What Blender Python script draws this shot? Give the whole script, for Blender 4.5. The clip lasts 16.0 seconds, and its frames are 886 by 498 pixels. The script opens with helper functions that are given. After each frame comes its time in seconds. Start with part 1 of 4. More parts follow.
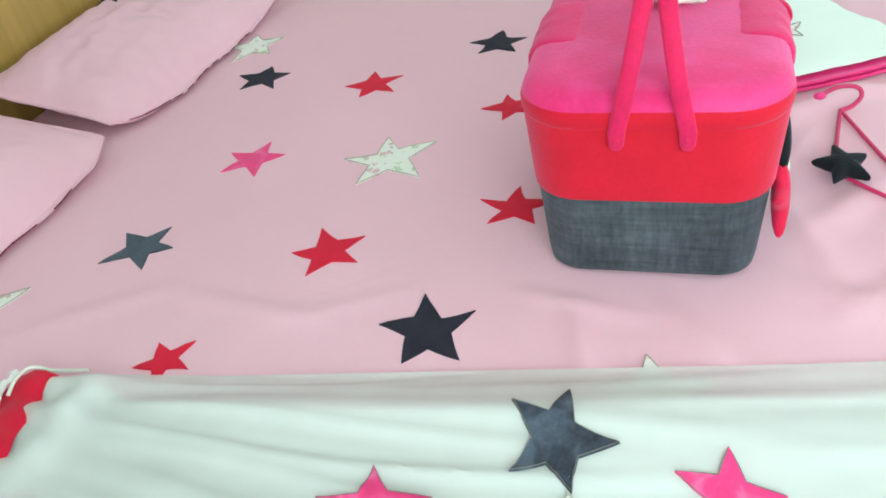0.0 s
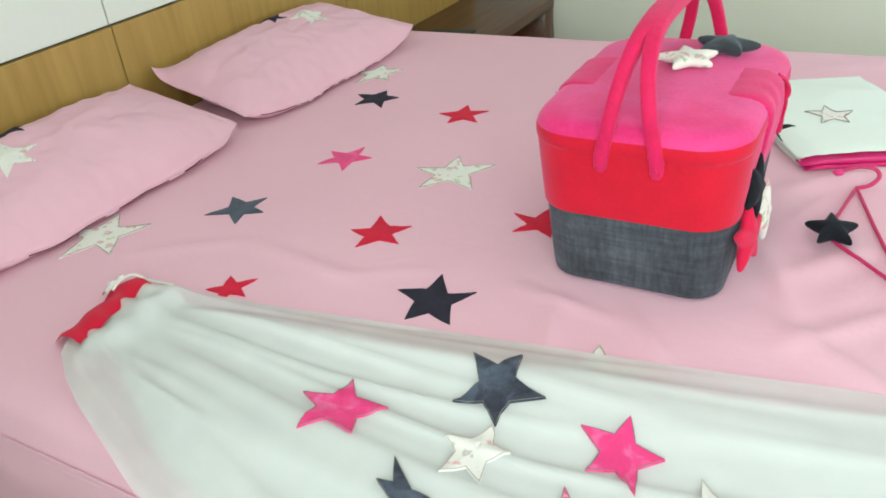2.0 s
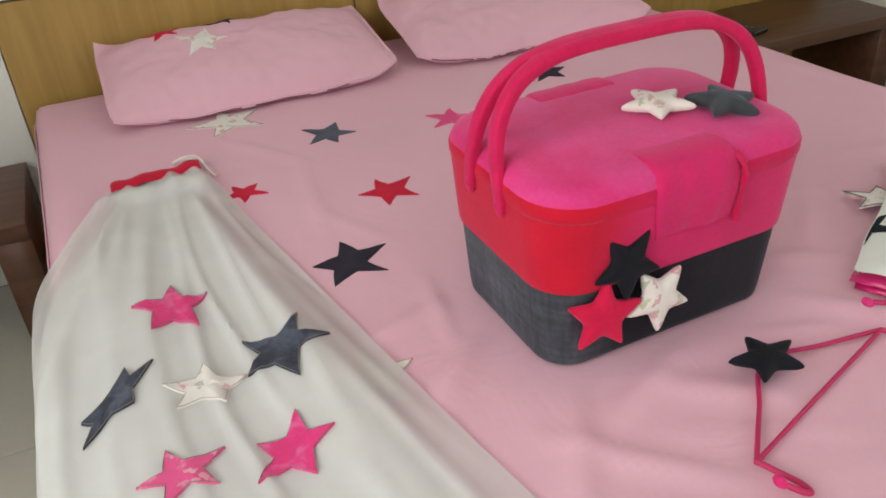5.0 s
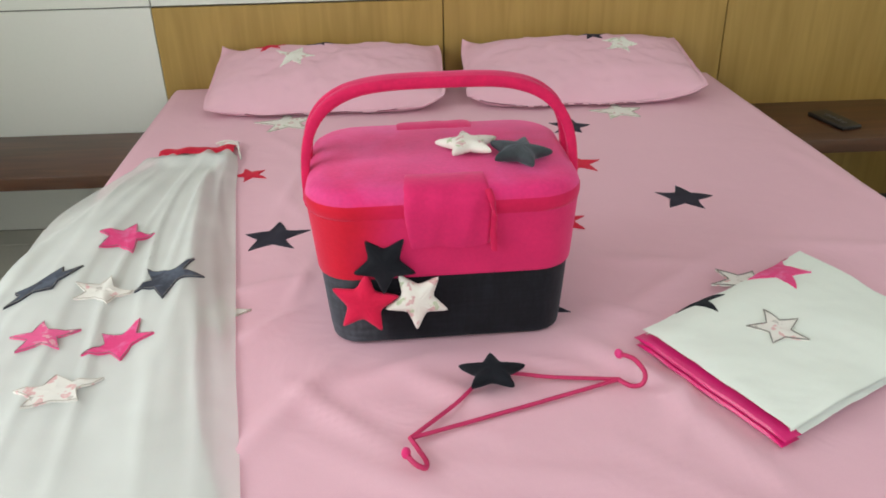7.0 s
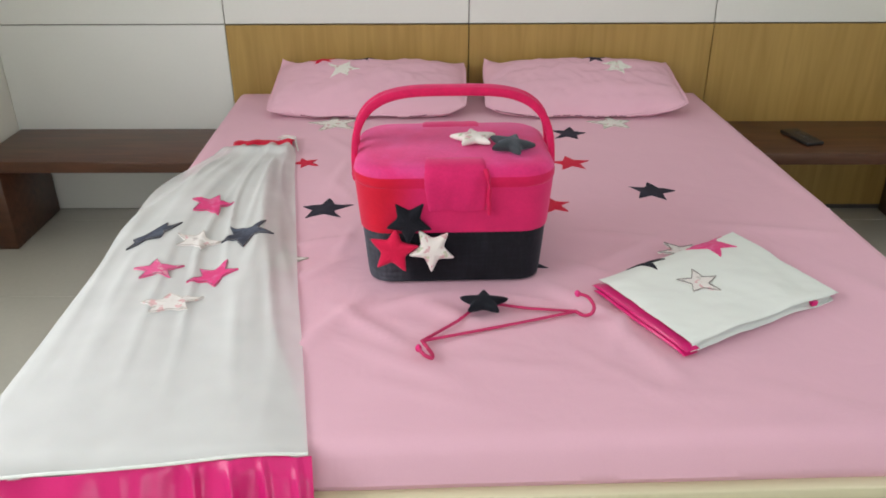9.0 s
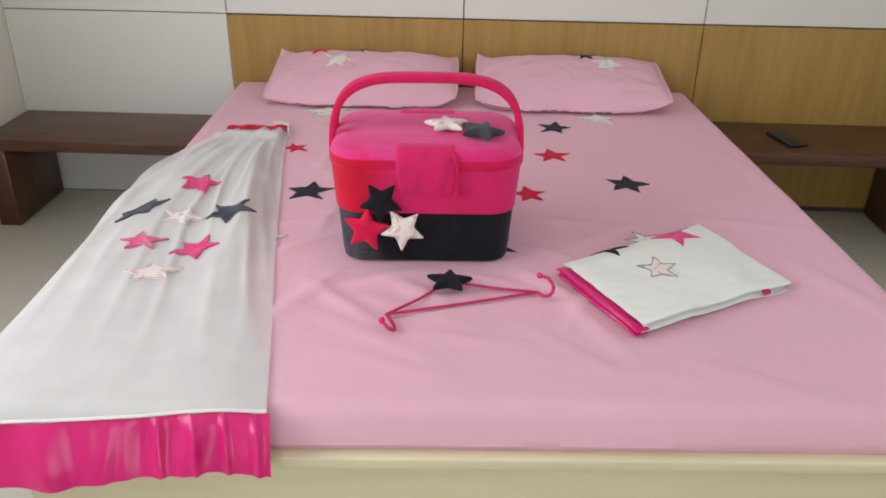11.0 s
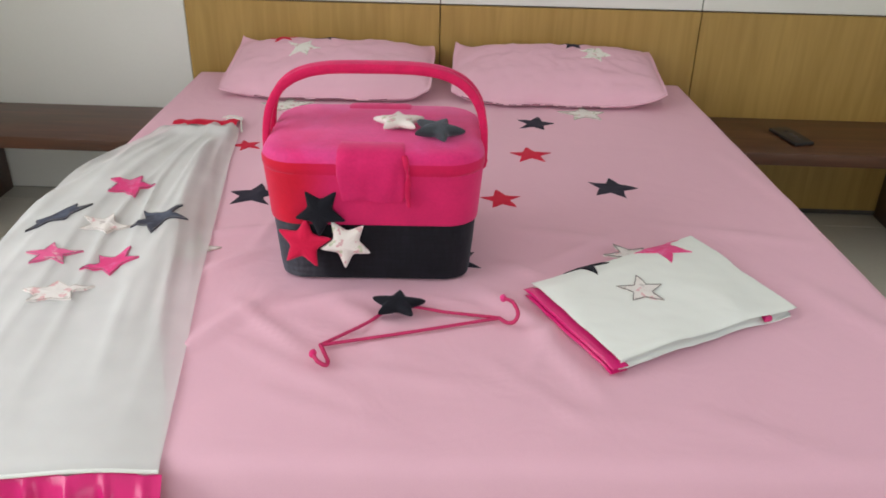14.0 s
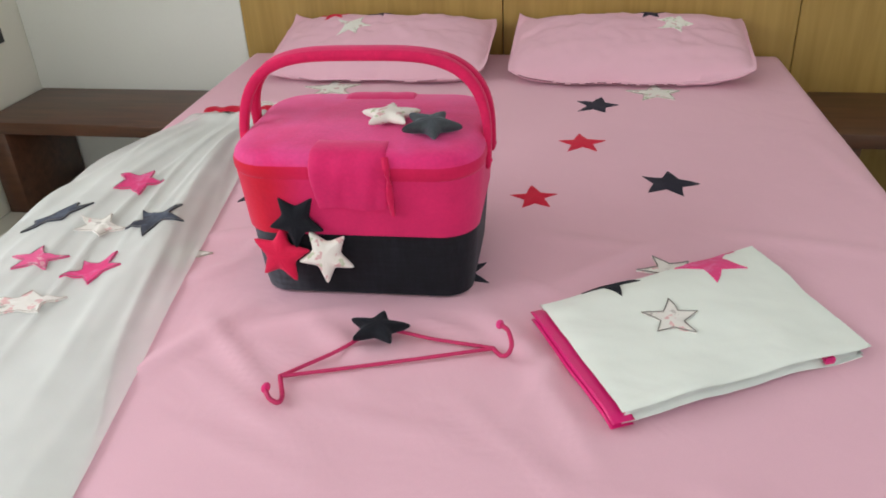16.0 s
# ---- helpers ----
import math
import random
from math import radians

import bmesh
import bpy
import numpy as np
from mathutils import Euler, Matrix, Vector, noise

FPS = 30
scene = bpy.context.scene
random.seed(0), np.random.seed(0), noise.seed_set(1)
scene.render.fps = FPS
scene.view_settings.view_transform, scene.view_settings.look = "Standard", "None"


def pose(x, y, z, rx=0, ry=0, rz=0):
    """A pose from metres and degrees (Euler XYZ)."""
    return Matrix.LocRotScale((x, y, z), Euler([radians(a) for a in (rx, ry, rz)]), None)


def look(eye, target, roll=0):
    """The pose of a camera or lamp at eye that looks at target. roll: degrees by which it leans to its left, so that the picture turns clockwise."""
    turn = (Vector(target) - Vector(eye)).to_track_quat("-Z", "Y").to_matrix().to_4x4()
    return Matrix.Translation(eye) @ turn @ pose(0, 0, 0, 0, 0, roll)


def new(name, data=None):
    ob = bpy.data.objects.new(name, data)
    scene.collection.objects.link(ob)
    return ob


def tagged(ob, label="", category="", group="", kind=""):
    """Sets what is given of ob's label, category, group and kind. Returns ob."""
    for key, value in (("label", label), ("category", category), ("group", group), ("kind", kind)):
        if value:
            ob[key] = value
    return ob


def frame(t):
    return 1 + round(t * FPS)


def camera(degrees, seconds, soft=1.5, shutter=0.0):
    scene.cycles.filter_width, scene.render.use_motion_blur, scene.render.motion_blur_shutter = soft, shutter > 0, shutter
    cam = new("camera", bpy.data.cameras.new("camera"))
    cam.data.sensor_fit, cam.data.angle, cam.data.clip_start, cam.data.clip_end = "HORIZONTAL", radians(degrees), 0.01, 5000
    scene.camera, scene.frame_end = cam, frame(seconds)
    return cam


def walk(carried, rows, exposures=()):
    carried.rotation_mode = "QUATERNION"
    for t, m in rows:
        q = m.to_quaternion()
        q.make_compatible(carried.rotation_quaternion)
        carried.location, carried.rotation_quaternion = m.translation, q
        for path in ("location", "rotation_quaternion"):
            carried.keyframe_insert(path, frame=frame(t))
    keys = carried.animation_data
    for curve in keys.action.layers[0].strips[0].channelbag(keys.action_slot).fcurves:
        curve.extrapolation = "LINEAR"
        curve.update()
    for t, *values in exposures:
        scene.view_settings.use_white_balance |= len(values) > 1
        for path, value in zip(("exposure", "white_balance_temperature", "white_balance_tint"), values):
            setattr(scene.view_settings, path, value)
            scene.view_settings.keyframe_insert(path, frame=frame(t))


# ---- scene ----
# ---- camera ----
cam = camera(57.8, 16.0, 1.8)
PATH = [
    (0, (-1.068, 0.556, 1.189), (0.406, 1.175, -0.013), -10.2),
    (0.5, (-1.098, 0.541, 1.213), (0.447, 1.135, 0.091), -8.2),
    (1, (-1.143, 0.532, 1.217), (0.383, 1.252, 0.143), -7.9),
    (1.5, (-1.206, 0.407, 1.218), (0.263, 1.299, 0.193), -8.0),
    (2, (-1.22, 0.296, 1.204), (0.202, 1.251, 0.17), -6.3),
    (2.5, (-1.159, 0.241, 1.199), (0.197, 1.285, 0.163), -7.1),
    (3, (-1.057, 0.167, 1.205), (0.173, 1.344, 0.155), -4.5),
    (3.2, (-1.035, 0.134, 1.214), (0.12, 1.389, 0.17), -5.3),
    (5.3, (-0.567, -0.261, 1.196), (-0.062, 1.361, 0.141), -2.8),
    (5.5, (-0.506, -0.317, 1.197), (-0.093, 1.335, 0.149), -2.3),
    (6, (-0.343, -0.44, 1.207), (-0.037, 1.236, 0.16), -3.4),
    (6.5, (-0.206, -0.465, 1.209), (-0.011, 1.264, 0.223), -2.2),
    (7, (-0.098, -0.559, 1.229), (-0.043, 1.205, 0.286), -1.4),
    (7.5, (-0.027, -0.735, 1.265), (-0.093, 1.037, 0.341), -1.5),
    (8, (-0.035, -0.849, 1.302), (-0.134, 0.931, 0.395), -1.5),
    (8.5, (-0.064, -0.948, 1.338), (-0.096, 0.84, 0.443), 0.2),
    (9, (-0.069, -0.999, 1.346), (-0.087, 0.782, 0.436), -0.3),
    (11.5, (0.048, -1.089, 1.339), (-0.006, 0.691, 0.43), 1.3),
    (12, (0.059, -1.092, 1.334), (0.006, 0.672, 0.394), 1.4),
    (12.5, (0.068, -1.089, 1.329), (0.003, 0.67, 0.378), 1.4),
    (13, (0.086, -1.069, 1.319), (-0.011, 0.693, 0.377), 0.6),
    (13.5, (0.096, -0.993, 1.291), (0.016, 0.771, 0.351), 0.4),
    (14, (0.115, -0.848, 1.28), (0.06, 0.923, 0.352), 1.2),
    (14.5, (0.145, -0.743, 1.264), (0.004, 1.002, 0.297), -2.0),
    (15, (0.228, -0.669, 1.254), (-0.045, 1.063, 0.292), -2.0),
    (15.5, (0.298, -0.622, 1.246), (-0.04, 1.086, 0.261), -3.1),
    (16, (0.32, -0.606, 1.245), (-0.045, 1.093, 0.255), -3.1),
]
EXPOSURES = [(0, 0.47, 5900, -14), (0.5, 0.2, 6120, 1), (1, 0.24, 6180, -6), (1.5, 0.46, 6020, -11), (2, 0.36, 6280, -6), (3, 0.26, 6450, -3), (5.5, -0.20, 6950, 12), (6.5, -0.07, 6720, 10), (7, 0.06, 6600, 4), (8, -0.02, 6560, 7), (9, -0.01, 6540, 11), (11.5, -0.09, 6700, 20), (12.5, -0.20, 6880, 26), (14, -0.04, 6600, 13), (16, 0.02, 6580, 9)]
walk(cam, [(t, look(eye, target, roll)) for t, eye, target, roll in PATH], EXPOSURES)

# ---- world, sun, large lights ----
world = bpy.data.worlds.new("sky_world")
world.use_nodes = True
scene.world = world
wn = world.node_tree
sky = wn.nodes.new("ShaderNodeTexSky")
sky.sky_type = "NISHITA"
sky.sun_disc = False
sky.sun_elevation = radians(50)
sky.sun_rotation = radians(20)
wn.links.new(sky.outputs[0], wn.nodes["Background"].inputs[0])
wn.nodes["Background"].inputs[1].default_value = 0.12

SUN = new("sun", bpy.data.lights.new("sun", "SUN"))
SUN.data.energy, SUN.data.angle, SUN.data.color = 2.0, radians(0.5), (1.0, 0.95, 0.88)
SUN.matrix_world = look((1.2, 6.0, 8.0), (0, 0, 0))


def window_lamp(x, y, z, tx, ty, tz, w, h, power, colour):
    lamp = new("unseen_window_light", bpy.data.lights.new("unseen_window_light", "AREA"))
    lamp.data.shape, lamp.data.size, lamp.data.size_y = "RECTANGLE", w, h
    lamp.data.energy, lamp.data.color = power, colour
    lamp.matrix_world = look((x, y, z), (tx, ty, tz))


window_lamp(-1.83, -0.15, 1.55, 0, -0.15, 1.55, 1.7, 1.35, 40, (0.95, 0.98, 1.0))
# weak lamp added to lift the far side of the sheet; no window seen there
window_lamp(1.83, -0.15, 1.55, 0, -0.15, 1.55, 1.7, 1.35, 7, (0.97, 0.98, 1.0))
# lamp in an assumed window behind the camera, added for light from there
window_lamp(-0.1, -3.07, 1.55, -0.1, 0, 1.55, 2.0, 1.35, 27, (0.97, 0.98, 1.0))

# ---- materials ----


def material(name, colour, rough=0.6, metal=0.0, vary=0.12, scale=6.0, fine=220.0, bump=0.15, dist=0.001,
             sheen=0.0, sheen_tint=(1, 1, 1), coat=0.0, spread=0.0, stretch=(1, 1, 1), spec=0.5, relief=0.0, relief_scale=9.0):
    """A node material: base colour mottled at two scales, fine relief, optional sheen and coat."""
    m = bpy.data.materials.new(name)
    m.use_nodes = True
    t = m.node_tree
    b = t.nodes["Principled BSDF"]
    co = t.nodes.new("ShaderNodeTexCoord")
    mp = t.nodes.new("ShaderNodeMapping")
    mp.inputs["Scale"].default_value = stretch
    t.links.new(co.outputs["Object"], mp.inputs[0])
    n1, n2 = t.nodes.new("ShaderNodeTexNoise"), t.nodes.new("ShaderNodeTexNoise")
    n1.inputs["Scale"].default_value, n2.inputs["Scale"].default_value = scale, fine
    n1.inputs["Detail"].default_value, n2.inputs["Detail"].default_value = 4, 2
    for n in (n1, n2):
        t.links.new(mp.outputs[0], n.inputs["Vector"])
    add = t.nodes.new("ShaderNodeMath")
    add.operation = "ADD"
    half = t.nodes.new("ShaderNodeMath")
    half.operation, half.inputs[1].default_value = "MULTIPLY", 0.5
    t.links.new(n2.outputs[0], half.inputs[0])
    t.links.new(n1.outputs[0], add.inputs[0])
    t.links.new(half.outputs[0], add.inputs[1])
    ramp = t.nodes.new("ShaderNodeMapRange")
    ramp.inputs["From Min"].default_value, ramp.inputs["From Max"].default_value = 0.35, 1.15
    ramp.inputs["To Min"].default_value, ramp.inputs["To Max"].default_value = 1 - vary, 1 + vary
    t.links.new(add.outputs[0], ramp.inputs["Value"])
    fac = ramp.outputs[0]
    if spread:
        info = t.nodes.new("ShaderNodeObjectInfo")
        r2 = t.nodes.new("ShaderNodeMapRange")
        r2.inputs["To Min"].default_value, r2.inputs["To Max"].default_value = 1 - spread, 1 + spread
        t.links.new(info.outputs["Random"], r2.inputs["Value"])
        mul = t.nodes.new("ShaderNodeMath")
        mul.operation = "MULTIPLY"
        t.links.new(fac, mul.inputs[0])
        t.links.new(r2.outputs[0], mul.inputs[1])
        fac = mul.outputs[0]
    vm = t.nodes.new("ShaderNodeVectorMath")
    vm.operation = "SCALE"
    vm.inputs[0].default_value = colour
    t.links.new(fac, vm.inputs["Scale"])
    t.links.new(vm.outputs[0], b.inputs["Base Color"])
    bp = t.nodes.new("ShaderNodeBump")
    bp.inputs["Strength"].default_value, bp.inputs["Distance"].default_value = bump, dist
    t.links.new(n2.outputs[0], bp.inputs["Height"])
    t.links.new(bp.outputs[0], b.inputs["Normal"])
    if relief:
        n3, b3 = t.nodes.new("ShaderNodeTexNoise"), t.nodes.new("ShaderNodeBump")
        n3.inputs["Scale"].default_value, n3.inputs["Detail"].default_value, n3.inputs["Distortion"].default_value = relief_scale, 3, 0.8
        t.links.new(mp.outputs[0], n3.inputs["Vector"])
        b3.inputs["Strength"].default_value, b3.inputs["Distance"].default_value = 0.6, relief
        t.links.new(n3.outputs[0], b3.inputs["Height"])
        t.links.new(b3.outputs[0], bp.inputs["Normal"])
    b.inputs["Roughness"].default_value, b.inputs["Metallic"].default_value = rough, metal
    b.inputs["Sheen Weight"].default_value = sheen
    b.inputs["Specular IOR Level"].default_value = 0.12 if sheen and rough > 0.45 else spec
    b.inputs["Sheen Tint"].default_value = (*sheen_tint, 1)
    b.inputs["Coat Weight"].default_value = coat
    return m


def floral(name, base, inks, scale=58.0):
    """White cotton printed with small soft blossoms."""
    m = material(name, base, 0.8, vary=0.05, sheen=0.2)
    t = m.node_tree
    b = t.nodes["Principled BSDF"]
    co = [n for n in t.nodes if n.type == "TEX_COORD"][0]
    bend = t.nodes.new("ShaderNodeTexNoise")
    bend.inputs["Scale"].default_value, bend.inputs["Detail"].default_value = scale * 1.6, 3
    t.links.new(co.outputs["Object"], bend.inputs["Vector"])
    warp = t.nodes.new("ShaderNodeVectorMath")
    warp.operation = "MULTIPLY_ADD"
    warp.inputs[1].default_value = (0.03, 0.03, 0.03)
    t.links.new(bend.outputs["Color"], warp.inputs[0])
    t.links.new(co.outputs["Object"], warp.inputs[2])
    vo = t.nodes.new("ShaderNodeTexVoronoi")
    vo.inputs["Scale"].default_value = scale
    t.links.new(warp.outputs[0], vo.inputs["Vector"])
    ring = t.nodes.new("ShaderNodeValToRGB")
    e = ring.color_ramp.elements
    e[0].position, e[0].color = 0.1, (0.5, 0.5, 0.5, 1)
    e[1].position, e[1].color = 0.42, (0, 0, 0, 1)
    petal = e.new(0.26)
    petal.color = (0.95, 0.95, 0.95, 1)
    t.links.new(vo.outputs["Distance"], ring.inputs[0])
    ink = t.nodes.new("ShaderNodeValToRGB")
    ink.color_ramp.interpolation = "CONSTANT"
    e = ink.color_ramp.elements
    e[0].color, e[1].color, e[1].position = (*inks[0], 1), (*inks[1], 1), 0.4
    third = e.new(0.7)
    third.color = (*base, 1)
    sep = t.nodes.new("ShaderNodeSeparateColor")
    t.links.new(vo.outputs["Color"], sep.inputs[0])
    t.links.new(sep.outputs[0], ink.inputs[0])
    mix = t.nodes.new("ShaderNodeMix")
    mix.data_type = "RGBA"
    mix.inputs["A"].default_value = (*base, 1)
    t.links.new(ring.outputs[0], mix.inputs["Factor"])
    t.links.new(ink.outputs[0], mix.inputs["B"])
    t.links.new(mix.outputs["Result"], b.inputs["Base Color"])
    return m


def wood(name, dark, light, scale, rough, axis=(1, 1, 1), coat=0.0):
    """Veneer with long grain: stretched noise bands over a fine fibre."""
    m = material(name, light, rough, vary=0.1, bump=0.05, coat=coat)
    t = m.node_tree
    b = t.nodes["Principled BSDF"]
    co = [n for n in t.nodes if n.type == "TEX_COORD"][0]
    mp = t.nodes.new("ShaderNodeMapping")
    mp.inputs["Scale"].default_value = axis
    t.links.new(co.outputs["Object"], mp.inputs[0])
    n = t.nodes.new("ShaderNodeTexNoise")
    n.inputs["Scale"].default_value, n.inputs["Detail"].default_value, n.inputs["Distortion"].default_value = scale, 8, 0.6
    t.links.new(mp.outputs[0], n.inputs["Vector"])
    r = t.nodes.new("ShaderNodeValToRGB")
    e = r.color_ramp.elements
    e[0].position, e[0].color = 0.3, (*dark, 1)
    e[1].position, e[1].color = 0.7, (*light, 1)
    t.links.new(n.outputs[0], r.inputs[0])
    t.links.new(r.outputs[0], b.inputs["Base Color"])
    return m


def sheer(name, colour, clear, rough=0.85):
    """Thin woven cloth: part open weave, part diffuse, part light carried through."""
    m = bpy.data.materials.new(name)
    m.use_nodes = True
    t = m.node_tree
    out = t.nodes["Material Output"]
    t.nodes.remove(t.nodes["Principled BSDF"])
    d, tl, tr = t.nodes.new("ShaderNodeBsdfDiffuse"), t.nodes.new("ShaderNodeBsdfTranslucent"), t.nodes.new("ShaderNodeBsdfTransparent")
    d.inputs[0].default_value = tl.inputs[0].default_value = (*colour, 1)
    co, n = t.nodes.new("ShaderNodeTexCoord"), t.nodes.new("ShaderNodeTexNoise")
    n.inputs["Scale"].default_value = 7
    t.links.new(co.outputs["Object"], n.inputs["Vector"])
    rng = t.nodes.new("ShaderNodeMapRange")
    rng.inputs["To Min"].default_value, rng.inputs["To Max"].default_value = clear * 0.6, clear * 1.4
    t.links.new(n.outputs[0], rng.inputs["Value"])
    weave = t.nodes.new("ShaderNodeTexNoise")
    weave.inputs["Scale"].default_value = 400
    t.links.new(co.outputs["Object"], weave.inputs["Vector"])
    bp = t.nodes.new("ShaderNodeBump")
    bp.inputs["Strength"].default_value, bp.inputs["Distance"].default_value = 0.25, 0.0005
    t.links.new(weave.outputs[0], bp.inputs["Height"])
    mp = t.nodes.new("ShaderNodeMapping")
    mp.inputs["Scale"].default_value = (15, 2.4, 6)
    t.links.new(co.outputs["Object"], mp.inputs[0])
    pleat, pb = t.nodes.new("ShaderNodeTexNoise"), t.nodes.new("ShaderNodeBump")
    pleat.inputs["Scale"].default_value, pleat.inputs["Detail"].default_value = 1.0, 1
    t.links.new(mp.outputs[0], pleat.inputs["Vector"])
    pb.inputs["Strength"].default_value, pb.inputs["Distance"].default_value = 0.45, 0.009
    t.links.new(pleat.outputs[0], pb.inputs["Height"])
    t.links.new(pb.outputs[0], bp.inputs["Normal"])
    t.links.new(bp.outputs[0], d.inputs["Normal"])
    t.links.new(bp.outputs[0], tl.inputs["Normal"])
    m1, m2 = t.nodes.new("ShaderNodeMixShader"), t.nodes.new("ShaderNodeMixShader")
    m1.inputs[0].default_value = 0.2
    t.links.new(d.outputs[0], m1.inputs[1])
    t.links.new(tl.outputs[0], m1.inputs[2])
    t.links.new(rng.outputs[0], m2.inputs[0])
    t.links.new(m1.outputs[0], m2.inputs[1])
    t.links.new(tr.outputs[0], m2.inputs[2])
    t.links.new(m2.outputs[0], out.inputs[0])
    return m


M_SHEET = material("pink_cotton_sheet", (0.79, 0.468, 0.562), 0.75, relief=0.006, relief_scale=7, vary=0.05, scale=2.5, fine=420, bump=0.12, dist=0.0006, sheen=0.15, sheen_tint=(1, 0.8, 0.85))
M_PINK = material("hot_pink_velvet", (0.70, 0.026, 0.165), 0.62, vary=0.17, scale=11, fine=170, bump=0.3, dist=0.0012, sheen=0.5, sheen_tint=(1, 0.42, 0.7))
M_RED = material("crimson_pink_cotton", (0.60, 0.009, 0.04), 0.7, vary=0.1, scale=20, sheen=0.15, sheen_tint=(1, 0.4, 0.5))
M_FLAP = material("pink_velvet_flap", (0.67, 0.020, 0.135), 0.62, vary=0.15, scale=14, fine=170, bump=0.3, dist=0.0012, sheen=0.45, sheen_tint=(1, 0.35, 0.6))
M_REDPAD = material("crimson_pink_plush", (0.64, 0.012, 0.062), 0.7, vary=0.12, scale=30, sheen=0.25, sheen_tint=(1, 0.4, 0.6))
M_STARPINK = material("pink_star_satin", (0.78, 0.05, 0.22), 0.5, vary=0.14, scale=25, sheen=0.2, sheen_tint=(1, 0.5, 0.7))


def tone_patches(m, second, scale, distort=1.5, low=0.42, high=0.68):
    """Mixes a second tone into the base colour in noise patches."""
    t = m.node_tree
    co = [n for n in t.nodes if n.type == "TEX_COORD"][0]
    vm = [n for n in t.nodes if n.type == "VECT_MATH"][0]
    n, r, mix = t.nodes.new("ShaderNodeTexNoise"), t.nodes.new("ShaderNodeMapRange"), t.nodes.new("ShaderNodeMix")
    n.inputs["Scale"].default_value, n.inputs["Detail"].default_value, n.inputs["Distortion"].default_value = scale, 3, distort
    r.interpolation_type = "SMOOTHSTEP"
    r.inputs["From Min"].default_value, r.inputs["From Max"].default_value = low, high
    mix.data_type = "RGBA"
    t.links.new(co.outputs["Object"], n.inputs["Vector"])
    t.links.new(n.outputs[0], r.inputs["Value"])
    t.links.new(r.outputs[0], mix.inputs["Factor"])
    mix.inputs["A"].default_value, mix.inputs["B"].default_value = (*vm.inputs[0].default_value, 1), (*second, 1)
    if vm.inputs[0].links:
        t.links.new(vm.inputs[0].links[0].from_socket, mix.inputs["A"])
    t.links.new(mix.outputs["Result"], vm.inputs[0])
    return m


def painted_end_velvet(name, colour, end_tone, sheen=0.4, tint=(1, 0.35, 0.6), vary=0.11, scale=24, stretch=(1, 1, 1), ramp_from=-0.105, ramp_to=0.0, hatch=0.0):
    """Velvet with the look of light on its -x end painted in by a ramp along x."""
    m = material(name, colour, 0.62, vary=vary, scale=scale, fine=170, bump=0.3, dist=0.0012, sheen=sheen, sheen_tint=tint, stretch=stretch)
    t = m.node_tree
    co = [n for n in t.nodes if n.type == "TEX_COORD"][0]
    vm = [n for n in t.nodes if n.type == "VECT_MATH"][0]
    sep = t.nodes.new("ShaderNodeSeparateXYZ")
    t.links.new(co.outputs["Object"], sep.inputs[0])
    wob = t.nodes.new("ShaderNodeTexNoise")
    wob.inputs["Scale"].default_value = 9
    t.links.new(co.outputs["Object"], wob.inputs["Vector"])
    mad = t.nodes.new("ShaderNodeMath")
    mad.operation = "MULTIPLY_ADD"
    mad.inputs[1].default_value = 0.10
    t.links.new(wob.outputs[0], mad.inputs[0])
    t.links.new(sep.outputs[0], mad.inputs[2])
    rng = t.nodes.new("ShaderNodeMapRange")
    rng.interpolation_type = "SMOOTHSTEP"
    rng.inputs["From Min"].default_value, rng.inputs["From Max"].default_value = ramp_from, ramp_to
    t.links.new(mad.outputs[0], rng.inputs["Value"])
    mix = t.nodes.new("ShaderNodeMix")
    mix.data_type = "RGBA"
    mix.inputs["A"].default_value, mix.inputs["B"].default_value = (*end_tone, 1), (*colour, 1)
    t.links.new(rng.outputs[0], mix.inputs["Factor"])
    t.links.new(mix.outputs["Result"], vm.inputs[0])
    if hatch:
        fac = vm.inputs["Scale"].links[0].from_socket
        for k, way in enumerate(((14, 14, 150), (130, 130, 16))):
            mp, n, r = t.nodes.new("ShaderNodeMapping"), t.nodes.new("ShaderNodeTexNoise"), t.nodes.new("ShaderNodeMapRange")
            mp.inputs["Scale"].default_value, mp.inputs["Location"].default_value = way, (k * 3.1, k, 0)
            n.inputs["Scale"].default_value, n.inputs["Detail"].default_value = 1.0, 3
            r.inputs["From Min"].default_value, r.inputs["From Max"].default_value = 0.3, 0.7
            r.inputs["To Min"].default_value, r.inputs["To Max"].default_value = 1 - hatch, 1 + hatch
            mul = t.nodes.new("ShaderNodeMath")
            mul.operation = "MULTIPLY"
            t.links.new(co.outputs["Object"], mp.inputs[0])
            t.links.new(mp.outputs[0], n.inputs["Vector"])
            t.links.new(n.outputs[0], r.inputs["Value"])
            t.links.new(fac, mul.inputs[0])
            t.links.new(r.outputs[0], mul.inputs[1])
            fac = mul.outputs[0]
        t.links.new(fac, vm.inputs["Scale"])
    return m


# red and grey end tones put the light on the basket's end into colour
M_PINKEND = painted_end_velvet("pink_velvet_painted_end", (0.66, 0.022, 0.13), (0.60, 0.008, 0.028))
M_CHAREND = painted_end_velvet("charcoal_velvet_painted_end", (0.010, 0.011, 0.014), (0.068, 0.076, 0.090), 0.14, (0.6, 0.68, 0.8), 0.5, 14, (1, 1, 0.6), -0.108, -0.035, 0.22)
# lighter patches paint sheen streaks into the pink velvet's colour
tone_patches(M_PINK, (0.74, 0.06, 0.25), 8, 0.8, 0.38, 0.72)
M_GREYV = material("slate_velvet", (0.045, 0.052, 0.058), 0.75, vary=0.35, scale=30, bump=0.3, dist=0.001, sheen=0.3, sheen_tint=(0.6, 0.7, 0.8))
